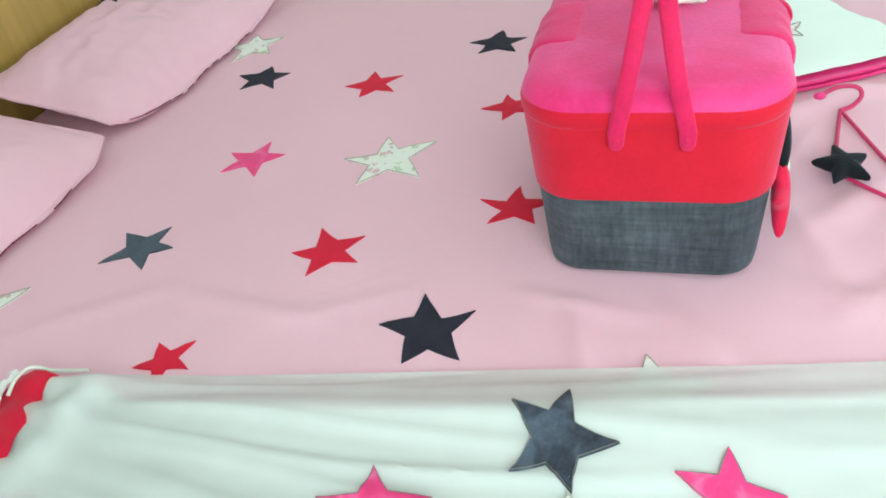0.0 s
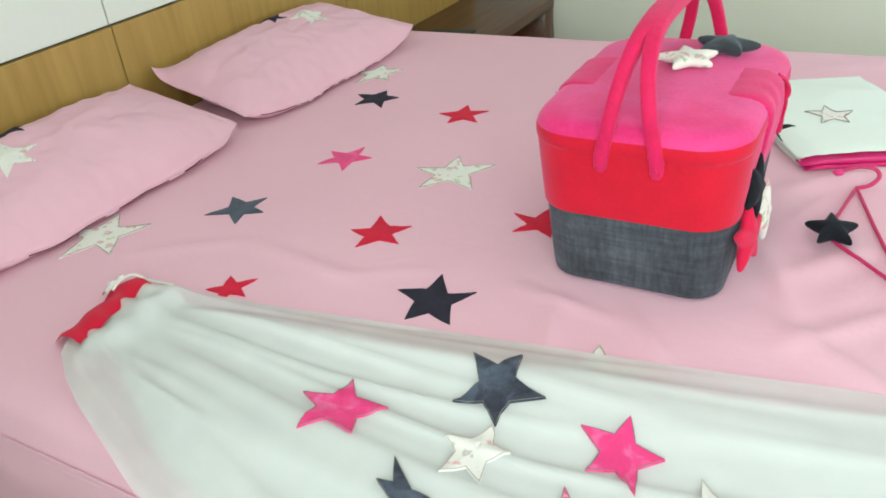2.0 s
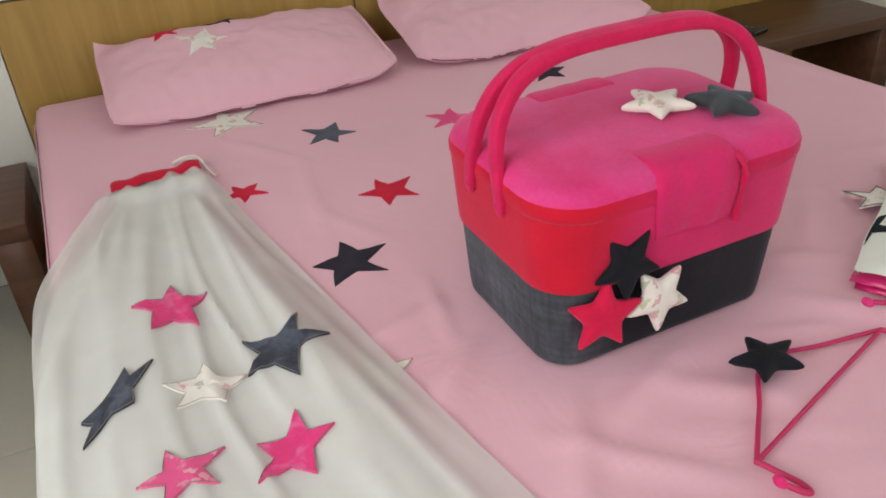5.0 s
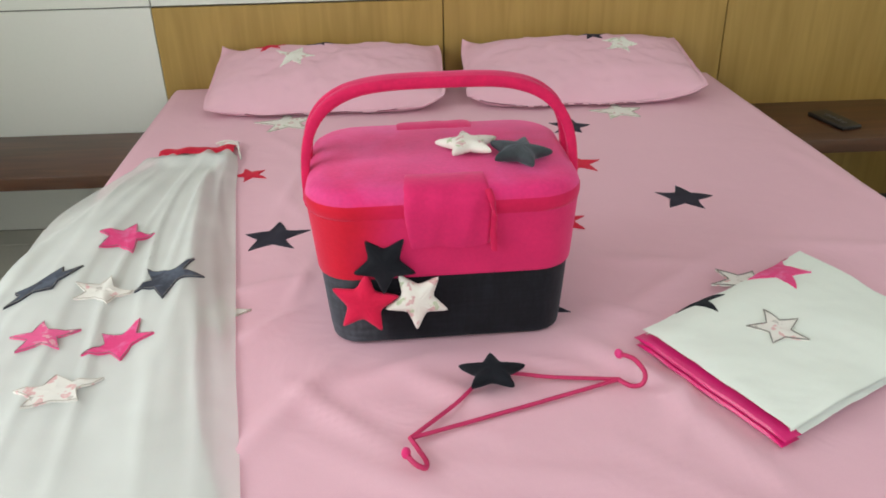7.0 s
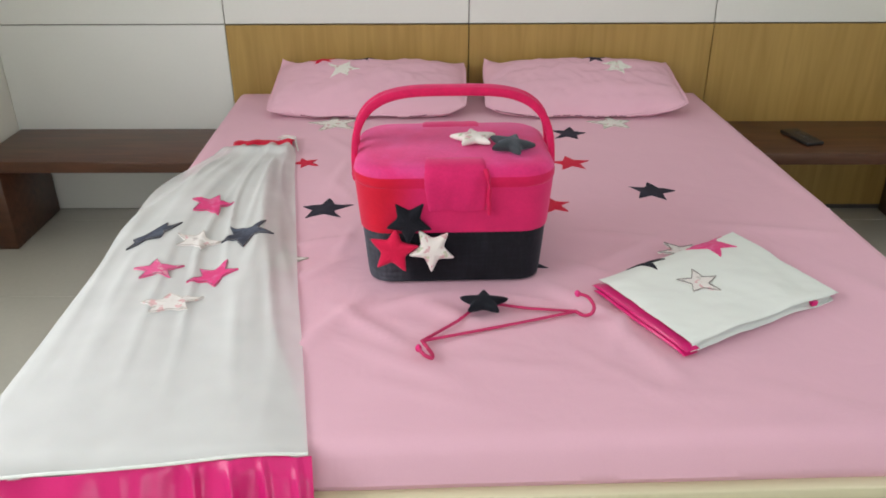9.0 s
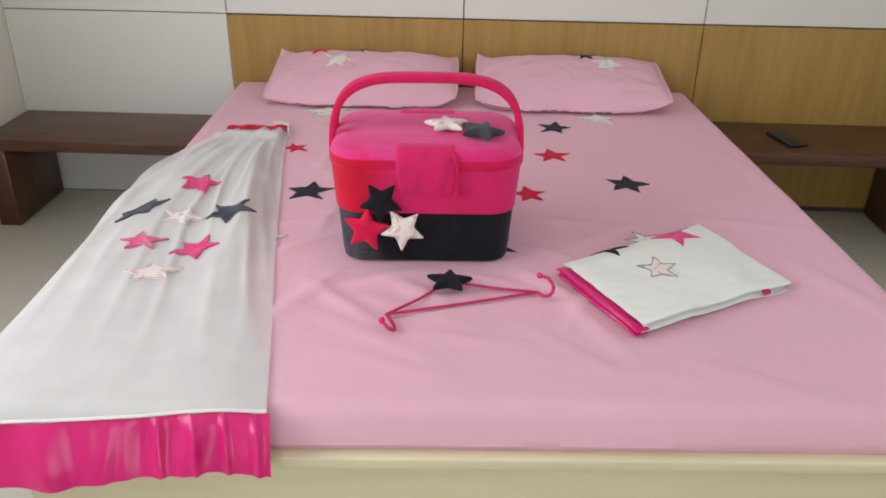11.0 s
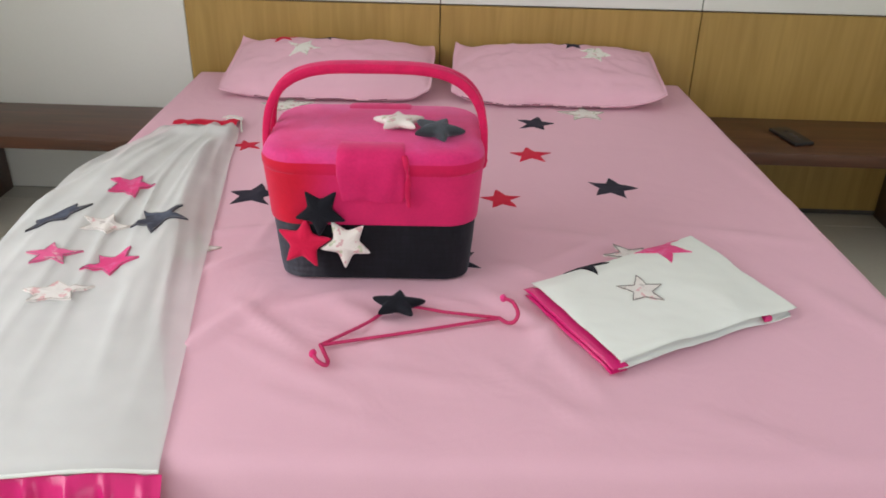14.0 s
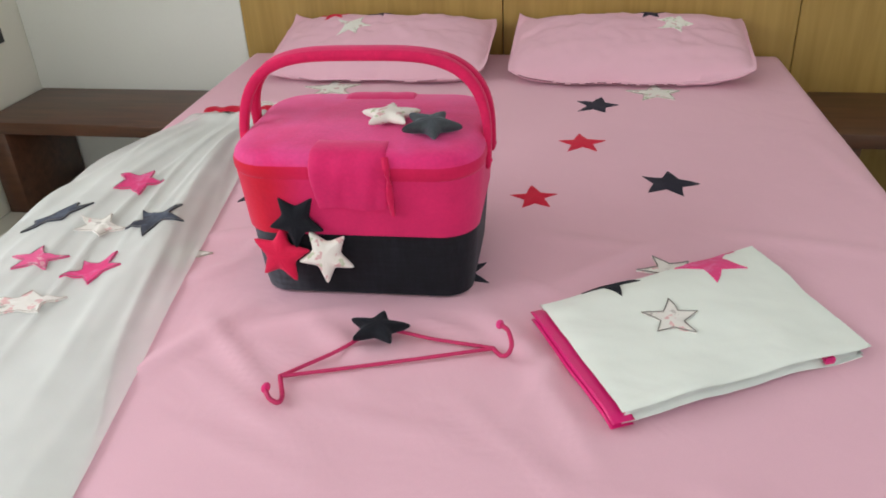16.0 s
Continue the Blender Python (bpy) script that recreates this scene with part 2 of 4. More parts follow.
# lid edge band takes the same painted red on its end
M_RIM = painted_end_velvet("deep_pink_velvet_edge", (0.62, 0.012, 0.085), (0.60, 0.008, 0.030), 0.35)
M_HANDLE = material("pink_plush_handle", (0.64, 0.014, 0.095), 0.6, vary=0.14, scale=40, fine=160, bump=0.4, dist=0.0012, sheen=0.35, sheen_tint=(1, 0.3, 0.55))
M_CRIMSON = material("dark_crimson_edge_shade", (0.16, 0.015, 0.04), 0.85, vary=0.2, scale=60)
M_CHAR = material("charcoal_velvet", (0.011, 0.012, 0.016), 0.8, vary=0.35, scale=16, bump=0.4, dist=0.001, sheen=0.09, sheen_tint=(0.6, 0.68, 0.8))
M_NAVY = material("navy_star_cotton", (0.026, 0.024, 0.037), 0.8, vary=0.4, scale=24, sheen=0.05, sheen_tint=(0.8, 0.7, 0.9))
M_VEILNAVY = material("faded_navy_star", (0.045, 0.048, 0.068), 0.75, vary=0.5, scale=26, sheen=0.1, sheen_tint=(0.8, 0.8, 0.9))
M_DENIM = material("grey_denim_star", (0.06, 0.068, 0.095), 0.7, vary=0.35, scale=30, sheen=0.2, sheen_tint=(0.7, 0.8, 0.9))
M_FLORAL = floral("floral_white_cotton", (0.80, 0.77, 0.71), ((0.62, 0.32, 0.34), (0.42, 0.5, 0.3)))
M_FLORALPINK = floral("floral_blush_cotton", (0.80, 0.76, 0.72), ((0.72, 0.36, 0.38), (0.5, 0.45, 0.42)), 55)
M_PINKPRINT = floral("pink_printed_cotton", (0.78, 0.10, 0.28), ((0.80, 0.45, 0.50), (0.72, 0.30, 0.40)), 60)
M_VEIL = sheer("white_sheer_net", (0.86, 0.87, 0.85), 0.36)
M_LINING = sheer("white_lining_voile", (0.86, 0.87, 0.85), 0.05)
M_SATIN = material("magenta_satin", (0.70, 0.010, 0.175), 0.29, vary=0.08, scale=10, fine=300, bump=0.05, sheen=0.1, sheen_tint=(1, 0.5, 0.8))
M_COTTON = material("white_cotton_poplin", (0.82, 0.86, 0.81), 0.7, relief=0.004, relief_scale=8, vary=0.03, scale=5, fine=420, bump=0.1, dist=0.0005)
M_WIRE = material("pink_bound_wire", (0.55, 0.02, 0.12), 0.55, vary=0.12, scale=60, fine=500, bump=0.4)
M_OAK = wood("oak_veneer", (0.36, 0.222, 0.055), (0.455, 0.292, 0.08), 5.0, 0.42, (7, 7, 0.5), coat=0.1)
M_PALE = wood("pale_ash_laminate", (0.70, 0.65, 0.43), (0.77, 0.72, 0.49), 4.0, 0.4, (0.6, 6, 6), coat=0.15)
M_BENCH = wood("dark_walnut_veneer", (0.062, 0.023, 0.011), (0.125, 0.048, 0.023), 5.0, 0.4, (0.7, 7, 7), coat=0.15)
M_PANEL = material("white_laminate_panel", (0.76, 0.77, 0.72), 0.4, vary=0.03, scale=1.5, fine=90, bump=0.03)
M_WALL = material("cream_wall_paint", (0.78, 0.77, 0.68), 0.75, vary=0.04, scale=2.0, fine=160, bump=0.1)
M_CEIL = material("white_ceiling_paint", (0.82, 0.82, 0.79), 0.85, vary=0.03, scale=2.0)
M_TILE = material("cream_vitrified_tile", (0.60, 0.59, 0.52), 0.16, vary=0.06, scale=3.0, fine=60, bump=0.02, spread=0.025)
M_GROUT = material("grey_grout", (0.30, 0.29, 0.26), 0.9, vary=0.15, scale=20)
M_GAP = material("dark_joint", (0.10, 0.09, 0.08), 0.9, vary=0.2, scale=20)
M_BLACK = material("black_plastic", (0.02, 0.018, 0.018), 0.45, vary=0.2, scale=30)
M_FRAME = material("white_window_frame", (0.75, 0.75, 0.72), 0.45, vary=0.04)
M_THREAD = material("off_white_cord", (0.75, 0.72, 0.66), 0.8, vary=0.1, scale=80)
M_TAUPE = material("taupe_stitching", (0.42, 0.36, 0.31), 0.85, vary=0.3, scale=60)
M_SEAM = material("grey_brown_stitching", (0.22, 0.2, 0.18), 0.85, vary=0.2, scale=80)

tone_patches(M_VEILNAVY, (0.080, 0.094, 0.128), 26, 1.0, 0.42, 0.66)
tone_patches(M_STARPINK, (0.80, 0.16, 0.36), 30, 1.0, 0.46, 0.75)

# ---- mesh helpers ----


def part(name, bm, mat, parent=None, label="", smooth=True):
    """Links a bmesh as one mesh object, under a thing or a part if one is given."""
    bmesh.ops.recalc_face_normals(bm, faces=bm.faces)
    me = bpy.data.meshes.new(name)
    bm.to_mesh(me)
    bm.free()
    me.materials.append(mat)
    if smooth:
        me.polygons.foreach_set("use_smooth", [True] * len(me.polygons))
        me.set_sharp_from_angle(angle=radians(50))
    ob = new(name, me)
    if parent:
        ob.parent = parent
    if label:
        ob["label"] = label
    return ob


def thing(name, m, label, category, group="", kind=""):
    ob = new(name)
    ob.matrix_world = m
    ob.empty_display_size = 0.05
    return tagged(ob, label, category, group, kind)


def box(x0, x1, y0, y1, z0, z1, bevel=0.0, seg=2, bm=None):
    bm = bm or bmesh.new()
    made = bmesh.ops.create_cube(bm, size=1)["verts"]
    for v in made:
        v.co = Vector((x0 + (v.co.x + 0.5) * (x1 - x0), y0 + (v.co.y + 0.5) * (y1 - y0), z0 + (v.co.z + 0.5) * (z1 - z0)))
    if bevel:
        es = list({e for v in made for e in v.link_edges})
        bmesh.ops.bevel(bm, geom=es, offset=bevel, segments=seg, profile=0.5, affect="EDGES")
    return bm


def loft(rings, cap0=True, cap1=True, bm=None, closed=True):
    """Skin between rings of points with the same count."""
    bm = bm or bmesh.new()
    vs = [[bm.verts.new(p) for p in r] for r in rings]
    n = len(vs[0])
    for a, b in zip(vs, vs[1:]):
        for i in range(n if closed else n - 1):
            j = (i + 1) % n
            bm.faces.new((a[i], a[j], b[j], b[i]))
    if cap0:
        bm.faces.new(list(reversed(vs[0])))
    if cap1:
        bm.faces.new(vs[-1])
    return bm


def rrect(hw, hd, r, z, n=8, cx=0.0, cy=0.0):
    """Points of a rounded rectangle at height z."""
    pts = []
    for k, (sx, sy) in enumerate(((1, 1), (-1, 1), (-1, -1), (1, -1))):
        for i in range(n + 1):
            a = radians(90 * k + 90 * i / n)
            pts.append(Vector((cx + sx * (hw - r) + r * math.cos(a), cy + sy * (hd - r) + r * math.sin(a), z)))
    return pts


def tube(pts, r, n=8, bm=None, flat=1.0):
    """A round (or flattened) rod along points, with closed ends."""
    bm = bm or bmesh.new()
    rings = []
    pts = [Vector(p) for p in pts]
    up = Vector((0, 0, 1))
    for i, p in enumerate(pts):
        d = (pts[min(i + 1, len(pts) - 1)] - pts[max(i - 1, 0)]).normalized()
        side = d.cross(up)
        side = side.normalized() if side.length > 1e-3 else Vector((1, 0, 0))
        nor = side.cross(d).normalized()
        rings.append([p + r * (math.cos(2 * math.pi * k / n) * side + flat * math.sin(2 * math.pi * k / n) * nor) for k in range(n)])
    return loft(rings, bm=bm)


def curve_points(pts, steps=6):
    """Catmull-Rom points through the given ones."""
    pts = [Vector(p) for p in pts]
    out = []
    for i in range(len(pts) - 1):
        p0, p1, p2, p3 = pts[max(i - 1, 0)], pts[i], pts[i + 1], pts[min(i + 2, len(pts) - 1)]
        for k in range(steps):
            t = k / steps
            out.append(0.5 * (2 * p1 + (p2 - p0) * t + (2 * p0 - 5 * p1 + 4 * p2 - p3) * t * t + (3 * p1 - p0 - 3 * p2 + p3) * t ** 3))
    return out + [pts[-1]]


def star_outline(R, turn, inner=0.45, seed=0, sub=4, wobble=0.09):
    """Outline of a hand-cut five-pointed star."""
    rnd = random.Random(seed)
    corners = []
    for k in range(10):
        a = radians(turn + 36 * k) + rnd.uniform(-wobble, wobble)
        r = R * (1 if k % 2 == 0 else inner) * (1 + rnd.uniform(-wobble, wobble))
        corners.append(Vector((r * math.cos(a), r * math.sin(a))))
    pts = []
    for k in range(10):
        a, b = corners[k], corners[(k + 1) % 10]
        for i in range(sub):
            mid = a.lerp(b, i / sub)
            pts.append(mid)
    return pts


def warped_star(R, turn, inner, seed):
    """Star outline pulled out of true, as cloth is by its stitches."""
    out = star_outline(R, turn, inner, seed)
    for k, p in enumerate(out):
        q = Vector((p.x / R * 0.9, p.y / R * 0.9, seed * 3.7))
        out[k] = p + 0.13 * R * Vector((noise.noise(q), noise.noise(q + Vector((9, 4, 2)))))
    return out


def star_stitching(cx, cy, R, turn, place, seed, lift, inner, squash=1.0, flat=1.0, shear=0.0, r=0.0005):
    """The sewn outline of a draped star, as a thin raised thread."""
    pts = [Vector(place(cx + p.x * 0.97 * squash, cy + p.y * 0.97 * flat + p.x * 0.97 * shear)) + Vector((0, 0, lift)) for p in warped_star(R, turn, inner, seed)]
    return tube(pts + [pts[0]], r, 5)


def draped_star(cx, cy, R, turn, place, seed=0, lift=0.0016, inner=0.45, puff=0.0006, squash=1.0, flat=1.0, shear=0.0):
    """A sewn-on star that follows a cloth given by place(x, y) -> point."""
    bm = bmesh.new()
    out = warped_star(R, turn, inner, seed)
    rings = []
    for s in (1.0, 0.97, 0.7, 0.35):
        ring = []
        for k, p in enumerate(out):
            q = place(cx + p.x * s * squash, cy + p.y * s * flat + p.x * s * shear)
            crease = 0.0018 * noise.noise(Vector((p.x * s / R * 2.6, p.y * s / R * 2.6, seed * 1.3)))
            z = -0.001 if s == 1.0 else lift + puff * (1 - s) + crease
            ring.append(bm.verts.new(Vector(q) + Vector((0, 0, z))))
        rings.append(ring)
    n = len(out)
    for a, b in zip(rings, rings[1:]):
        for i in range(n):
            bm.faces.new((a[i], a[(i + 1) % n], b[(i + 1) % n], b[i]))
    c = bm.verts.new(Vector(place(cx, cy)) + Vector((0, 0, lift + puff)))
    for i in range(n):
        bm.faces.new((rings[-1][i], rings[-1][(i + 1) % n], c))
    return bm


def padded_star(R, turn, depth, seed=0, inner=0.46):
    """A stuffed star in the xy plane, fat in the middle with rounded tips."""
    bm = bmesh.new()
    raw = star_outline(R, turn, inner, seed, 6, 0.03)
    n = len(raw)
    for _ in range(1):
        raw = [raw[i] * 0.5 + raw[i - 1] * 0.25 + raw[(i + 1) % n] * 0.25 for i in range(n)]
    tops = []
    for side in (1, -1):
        rings = []
        for s in (1.0, 0.96, 0.88, 0.72, 0.5, 0.25):
            h = depth * math.sqrt(max(0, 1 - s ** 2.6))
            rings.append([(p.x * s, p.y * s, side * h * (0.6 + 0.4 * min(1, R * 0.75 / max(p.length, 1e-6)))) for p in raw])
        vs = [[bm.verts.new(p) for p in r] for r in rings]
        for a, b in zip(vs, vs[1:]):
            for i in range(n):
                bm.faces.new((a[i], a[(i + 1) % n], b[(i + 1) % n], b[i]))
        c = bm.verts.new((0, 0, side * depth))
        for i in range(n):
            bm.faces.new((vs[-1][i], vs[-1][(i + 1) % n], c))
        tops.append(vs[0])
    bmesh.ops.remove_doubles(bm, verts=[v for r in tops for v in r], dist=1e-5)
    return bm


def smoothstep(a, b, x):
    t = min(1, max(0, (x - a) / (b - a)))
    return t * t * (3 - 2 * t)


# ---- the room ----
XL, XR, YN, YS, H = -1.76, 1.76, 2.0, -3.0, 2.75
BED = 0.50
HEAD_TOP = 0.742

ground = part("ground", box(-40, 40, -40, 40, -0.4, -0.25), M_GROUT)
tagged(ground, "plain grey ground outside the room", "ground", kind="structure")

floor = part("floor", box(XL - 0.2, XR + 0.2, YS - 0.2, YN + 0.2, -0.25, -0.004), M_GROUT, smooth=False)
tagged(floor, "cream glossy vitrified tile floor with thin joints", "floor", kind="structure")

ceiling = part("ceiling", box(XL - 0.15, XR + 0.15, YS - 0.15, YN + 0.15, H, H + 0.15), M_CEIL, smooth=False)
tagged(ceiling, "plain white painted ceiling", "ceiling", kind="structure")

wall_north = part("wall_north", box(XL - 0.15, XR + 0.15, YN + 0.012, YN + 0.16, -0.004, H), M_GAP, smooth=False)
tagged(wall_north, "wall clad in white laminate panels with thin dark joints", "wall", kind="structure")


def wall_with_window(name, along, at, a0, a1, w0, w1, z0, z1, thick, label):
    """A wall with a window opening; along is 'x' or 'y'."""
    bm = bmesh.new()
    for p0, p1, q0, q1 in ((a0, w0, -0.004, H), (w1, a1, -0.004, H), (w0, w1, -0.004, z0), (w0, w1, z1, H)):
        if along == "y":
            box(at - thick, at, p0, p1, q0, q1, bm=bm)
        else:
            box(p0, p1, at - thick, at, q0, q1, bm=bm)
    ob = part(name, bm, M_WALL, smooth=False)
    return tagged(ob, label, "wall", kind="structure")


wall_with_window("wall_west", "y", XL, YS - 0.15, YN + 0.012, -1.0, 0.7, 0.88, 2.22, 0.15, "cream painted wall with a window towards the foot of the bed")
wall_with_window("wall_east", "y", XR + 0.15, YS - 0.15, YN + 0.012, -1.0, 0.7, 0.88, 2.22, 0.15, "cream painted wall beside the bed with an unseen window added")
wall_with_window("wall_south", "x", YS, XL, XR, -1.1, 0.9, 0.88, 2.22, 0.15, "unseen cream painted wall with an added window facing the bed")


def window_unit(name, along, at, w0, w1, z0, z1):
    root = thing(name, pose(0, 0, 0), "unseen white framed window for daylight from its side", "window", kind="structure")
    mid = (w0 + w1) / 2
    for p0, p1, q0, q1 in ((w0, w0 + 0.05, z0, z1), (w1 - 0.05, w1, z0, z1), (mid - 0.025, mid + 0.025, z0 + 0.05, z1 - 0.05),
                           (w0 + 0.05, w1 - 0.05, z0, z0 + 0.05), (w0 + 0.05, w1 - 0.05, z1 - 0.05, z1)):
        if along == "y":
            bm = box(at - 0.05, at - 0.01, p0, p1, q0, q1, 0.004)
        else:
            bm = box(p0, p1, at - 0.05, at - 0.01, q0, q1, 0.004)
        part("window_frame", bm, M_FRAME, root)


# all three windows stand out of view; east and south are assumed
window_unit("window_1", "y", XL, -1.0, 0.7, 0.88, 2.22)
window_unit("added_window_east", "y", XR + 0.15, -1.0, 0.7, 0.88, 2.22)
window_unit("added_window_south", "x", YS, -1.1, 0.9, 0.88, 2.22)

# white laminate panels of the head wall, joints left open
GAPJ = 0.004
cols = [(XL, -0.898), (-0.898, 0.0), (0.0, 0.898), (0.898, XR)]
for i, (x0, x1) in enumerate(cols):
    for z0, z1 in ((0.0, HEAD_TOP), (HEAD_TOP, 1.70), (1.70, H)):
        if i and z0 == 0.0:
            continue
        p = part("panel", box(x0 + GAPJ / 2, x1 - GAPJ / 2, YN, YN + 0.012, z0 + GAPJ / 2, z1 - GAPJ / 2, 0.0012, 1), M_PANEL, wall_north, smooth=False)

# oak headboard in three veneer panels
headboard = thing("headboard", pose(0, YN, 0), "low oak veneer headboard in three wide panels on the wall", "headboard")
for x0, x1 in cols[1:]:
    part("panel", box(x0 + 0.0015, x1 - 0.0015, -0.006, 0.010, 0.02, HEAD_TOP - 0.003, 0.0015, 1), M_OAK, headboard, smooth=False)


def bedside_bench(x0, x1, label, top):
    """A long low bench: thick top on plank legs at both ends."""
    y0, y1 = 1.63, YN - 0.008
    root = thing("bedside_bench", pose((x0 + x1) / 2, (y0 + y1) / 2, 0), label, "bench", "bedside benches")
    w, d = (x1 - x0) / 2, (y1 - y0) / 2
    part("top", box(-w, w, -d, d, top - 0.042, top, 0.003), M_BENCH, root)
    for s in (-1, 1):
        xa = s * (w - 0.04)
        part("leg", box(xa - 0.04, xa + 0.04, -d + 0.004, d - 0.004, 0, top - 0.042, 0.002, 1), M_BENCH, root)
    return root


bedside_bench(-1.745, -0.93, "dark walnut low bench with plank legs beside the bed", 0.345)
bedside_bench(0.96, 1.745, "dark walnut low bench in the shaded corner beside the bed", 0.372)

# unidentified flat dark shape; its casing and buttons are assumed
gadget = thing("flat_dark_box", pose(1.205, 1.785, 0.372, 0, 0, 104), "small flat dark object on the dark bench, not identified", "remote control")
part("casing", box(-0.08, 0.08, -0.036, 0.036, 0, 0.013, 0.005, 3), M_BLACK, gadget)
for i in range(4):
    part("assumed_button", box(-0.05 + i * 0.025, -0.036 + i * 0.025, -0.008, 0.008, 0.0125, 0.015, 0.001, 1), M_GAP, gadget)

# unidentified dark bit at the view's edge; the switch form is assumed
switch = thing("wall_dark_plate", pose(-1.76, 1.84, 0.575), "small dark plate on the wall above the bench, not identified", "switch")
part("plate", box(0.001, 0.010, -0.037, 0.037, -0.025, 0.025, 0.003, 2), M_BLACK, switch)
part("assumed_rocker", box(0.0095, 0.013, -0.014, 0.014, -0.016, 0.016, 0.002, 1), M_GAP, switch)

# ---- the bed ----
HEAD_L, HEAD_R, FOOT_R, FOOT_L = Vector((-0.875, 1.975)), Vector((0.865, 1.975)), Vector((0.985, 0.005)), Vector((-0.815, -0.065))
MATT_LOW = 0.424


def bed_plan(u, v):
    """Plan of the mattress: u across 0..1, v from foot 0 to head 1."""
    return FOOT_L.lerp(FOOT_R, u).lerp(HEAD_L.lerp(HEAD_R, u), v)


def left_edge(y):
    t = (y - FOOT_L.y) / (HEAD_L.y - FOOT_L.y)
    return FOOT_L.x + (HEAD_L.x - FOOT_L.x) * t


def foot_edge(x):
    t = (x - FOOT_L.x) / (FOOT_R.x - FOOT_L.x)
    return FOOT_L.y + (FOOT_R.y - FOOT_L.y) * t


def ridge(x, y, x0, y0, x1, y1, width, high):
    """A soft crease from one point to another."""
    d = Vector((x1 - x0, y1 - y0))
    p = Vector((x - x0, y - y0))
    t = min(1, max(0, p.dot(d) / d.length_squared))
    off = (p - d * t).length
    return high * math.sin(math.pi * min(1, max(0, t * 0.96 + 0.02))) * math.exp(-(off / width) ** 2)


CREASES = [(-0.22, 0.47, -0.38, 0.20, 0.022, 0.012), (0.13, 0.50, 0.30, 0.30, 0.020, 0.010), (0.20, 0.42, 0.36, 0.12, 0.018, 0.008),
           (-0.28, 0.62, -0.42, 0.50, 0.016, 0.009), (-0.15, 0.44, 0.02, 0.30, 0.022, 0.008), (0.16, 0.60, 0.30, 0.52, 0.015, 0.007),
           (-0.36, 1.30, -0.40, 0.98, 0.016, 0.007), (-0.5, 1.5, -0.33, 1.25, 0.016, 0.005), (0.5, 0.8, 0.9, 0.72, 0.022, 0.006),
           (-0.3, 0.3, 0.0, 0.1, 0.022, 0.008), (0.1, 0.15, 0.5, 0.08, 0.022, 0.005), (0.75, 0.6, 0.95, 0.2, 0.03, 0.008),
           (-0.30, 0.72, -0.46, 0.66, 0.014, 0.008), (-0.05, 0.47, -0.25, 0.38, 0.018, 0.008), (0.2, 0.75, 0.45, 0.70, 0.018, 0.006),
           (-0.1, 0.22, 0.22, 0.16, 0.02, 0.006), (0.30, 0.42, 0.22, 0.20, 0.014, 0.006), (0.42, 0.16, 0.7, 0.02, 0.024, 0.007),
           (0.02, 0.45, 0.16, 0.40, 0.012, 0.006), (-0.20, 0.36, 0.05, 0.24, 0.014, 0.006), (-0.32, 0.42, -0.12, 0.22, 0.016, 0.008),
           (0.24, 0.56, 0.46, 0.76, 0.014, 0.005), (-0.30, 0.80, -0.33, 0.60, 0.012, 0.006), (0.12, 0.28, 0.34, 0.06, 0.014, 0.006),
           (-0.42, 1.12, -0.30, 0.90, 0.012, 0.004), (0.05, 0.05, -0.25, 0.16, 0.018, 0.006), (0.80, 1.3, 0.9, 0.9, 0.02, 0.006)]


def sheet_z(x, y):
    z = BED + 0.0025 * noise.noise(Vector((x * 2.2, y * 2.2, 3))) + 0.0012 * noise.noise(Vector((x * 9, y * 6, 7)))
    for c in CREASES:
        z += (1.0 if c[1] > 0.38 else 0.55) * ridge(x, y, *c)
    return z


def build_sheet():
    """Mattress in its sheet: a soft-edged slab, wrinkled on top."""
    bm = bmesh.new()
    nu, nv, r = 150, 170, 0.05
    grid = {}
    for i in range(nu + 1):
        for j in range(nv + 1):
            q = bed_plan(i / nu, j / nv)
            d = min(i / nu * 1.77, (1 - i / nu) * 1.77, j / nv * 2.0, (1 - j / nv) * 2.0)
            drop = r - math.sqrt(max(0, r * r - max(0, r - d) ** 2)) if d < r else 0
            grid[i, j] = bm.verts.new((q.x, q.y, sheet_z(q.x, q.y) - drop))
    for i in range(nu):
        for j in range(nv):
            bm.faces.new((grid[i, j], grid[i + 1, j], grid[i + 1, j + 1], grid[i, j + 1]))
    rim = [(i, 0) for i in range(nu)] + [(nu, j) for j in range(nv)] + [(i, nv) for i in range(nu, 0, -1)] + [(0, j) for j in range(nv, 0, -1)]
    c = bed_plan(0.5, 0.5)
    prev = [grid[k] for k in rim]
    for z, out in ((0.440, 0.005), (MATT_LOW, -0.004)):
        ring = []
        for k in rim:
            p = grid[k].co
            d = Vector((p.x - c.x, p.y - c.y)).normalized()
            w = 0.003 * noise.noise(Vector((p.x * 5, p.y * 5, z * 8)))
            ring.append(bm.verts.new((p.x + d.x * (out + w), p.y + d.y * (out + w), z)))
        for a in range(len(rim)):
            b = (a + 1) % len(rim)
            bm.faces.new((prev[a], prev[b], ring[b], ring[a]))
        prev = ring
    bm.faces.new(prev)
    return bm


mattress = part("mattress", build_sheet(), M_SHEET)
tagged(mattress, "mattress in a pink cotton sheet with sewn-on coloured stars", "mattress")


def on_sheet(x, y):
    return (x, y, sheet_z(x, y))


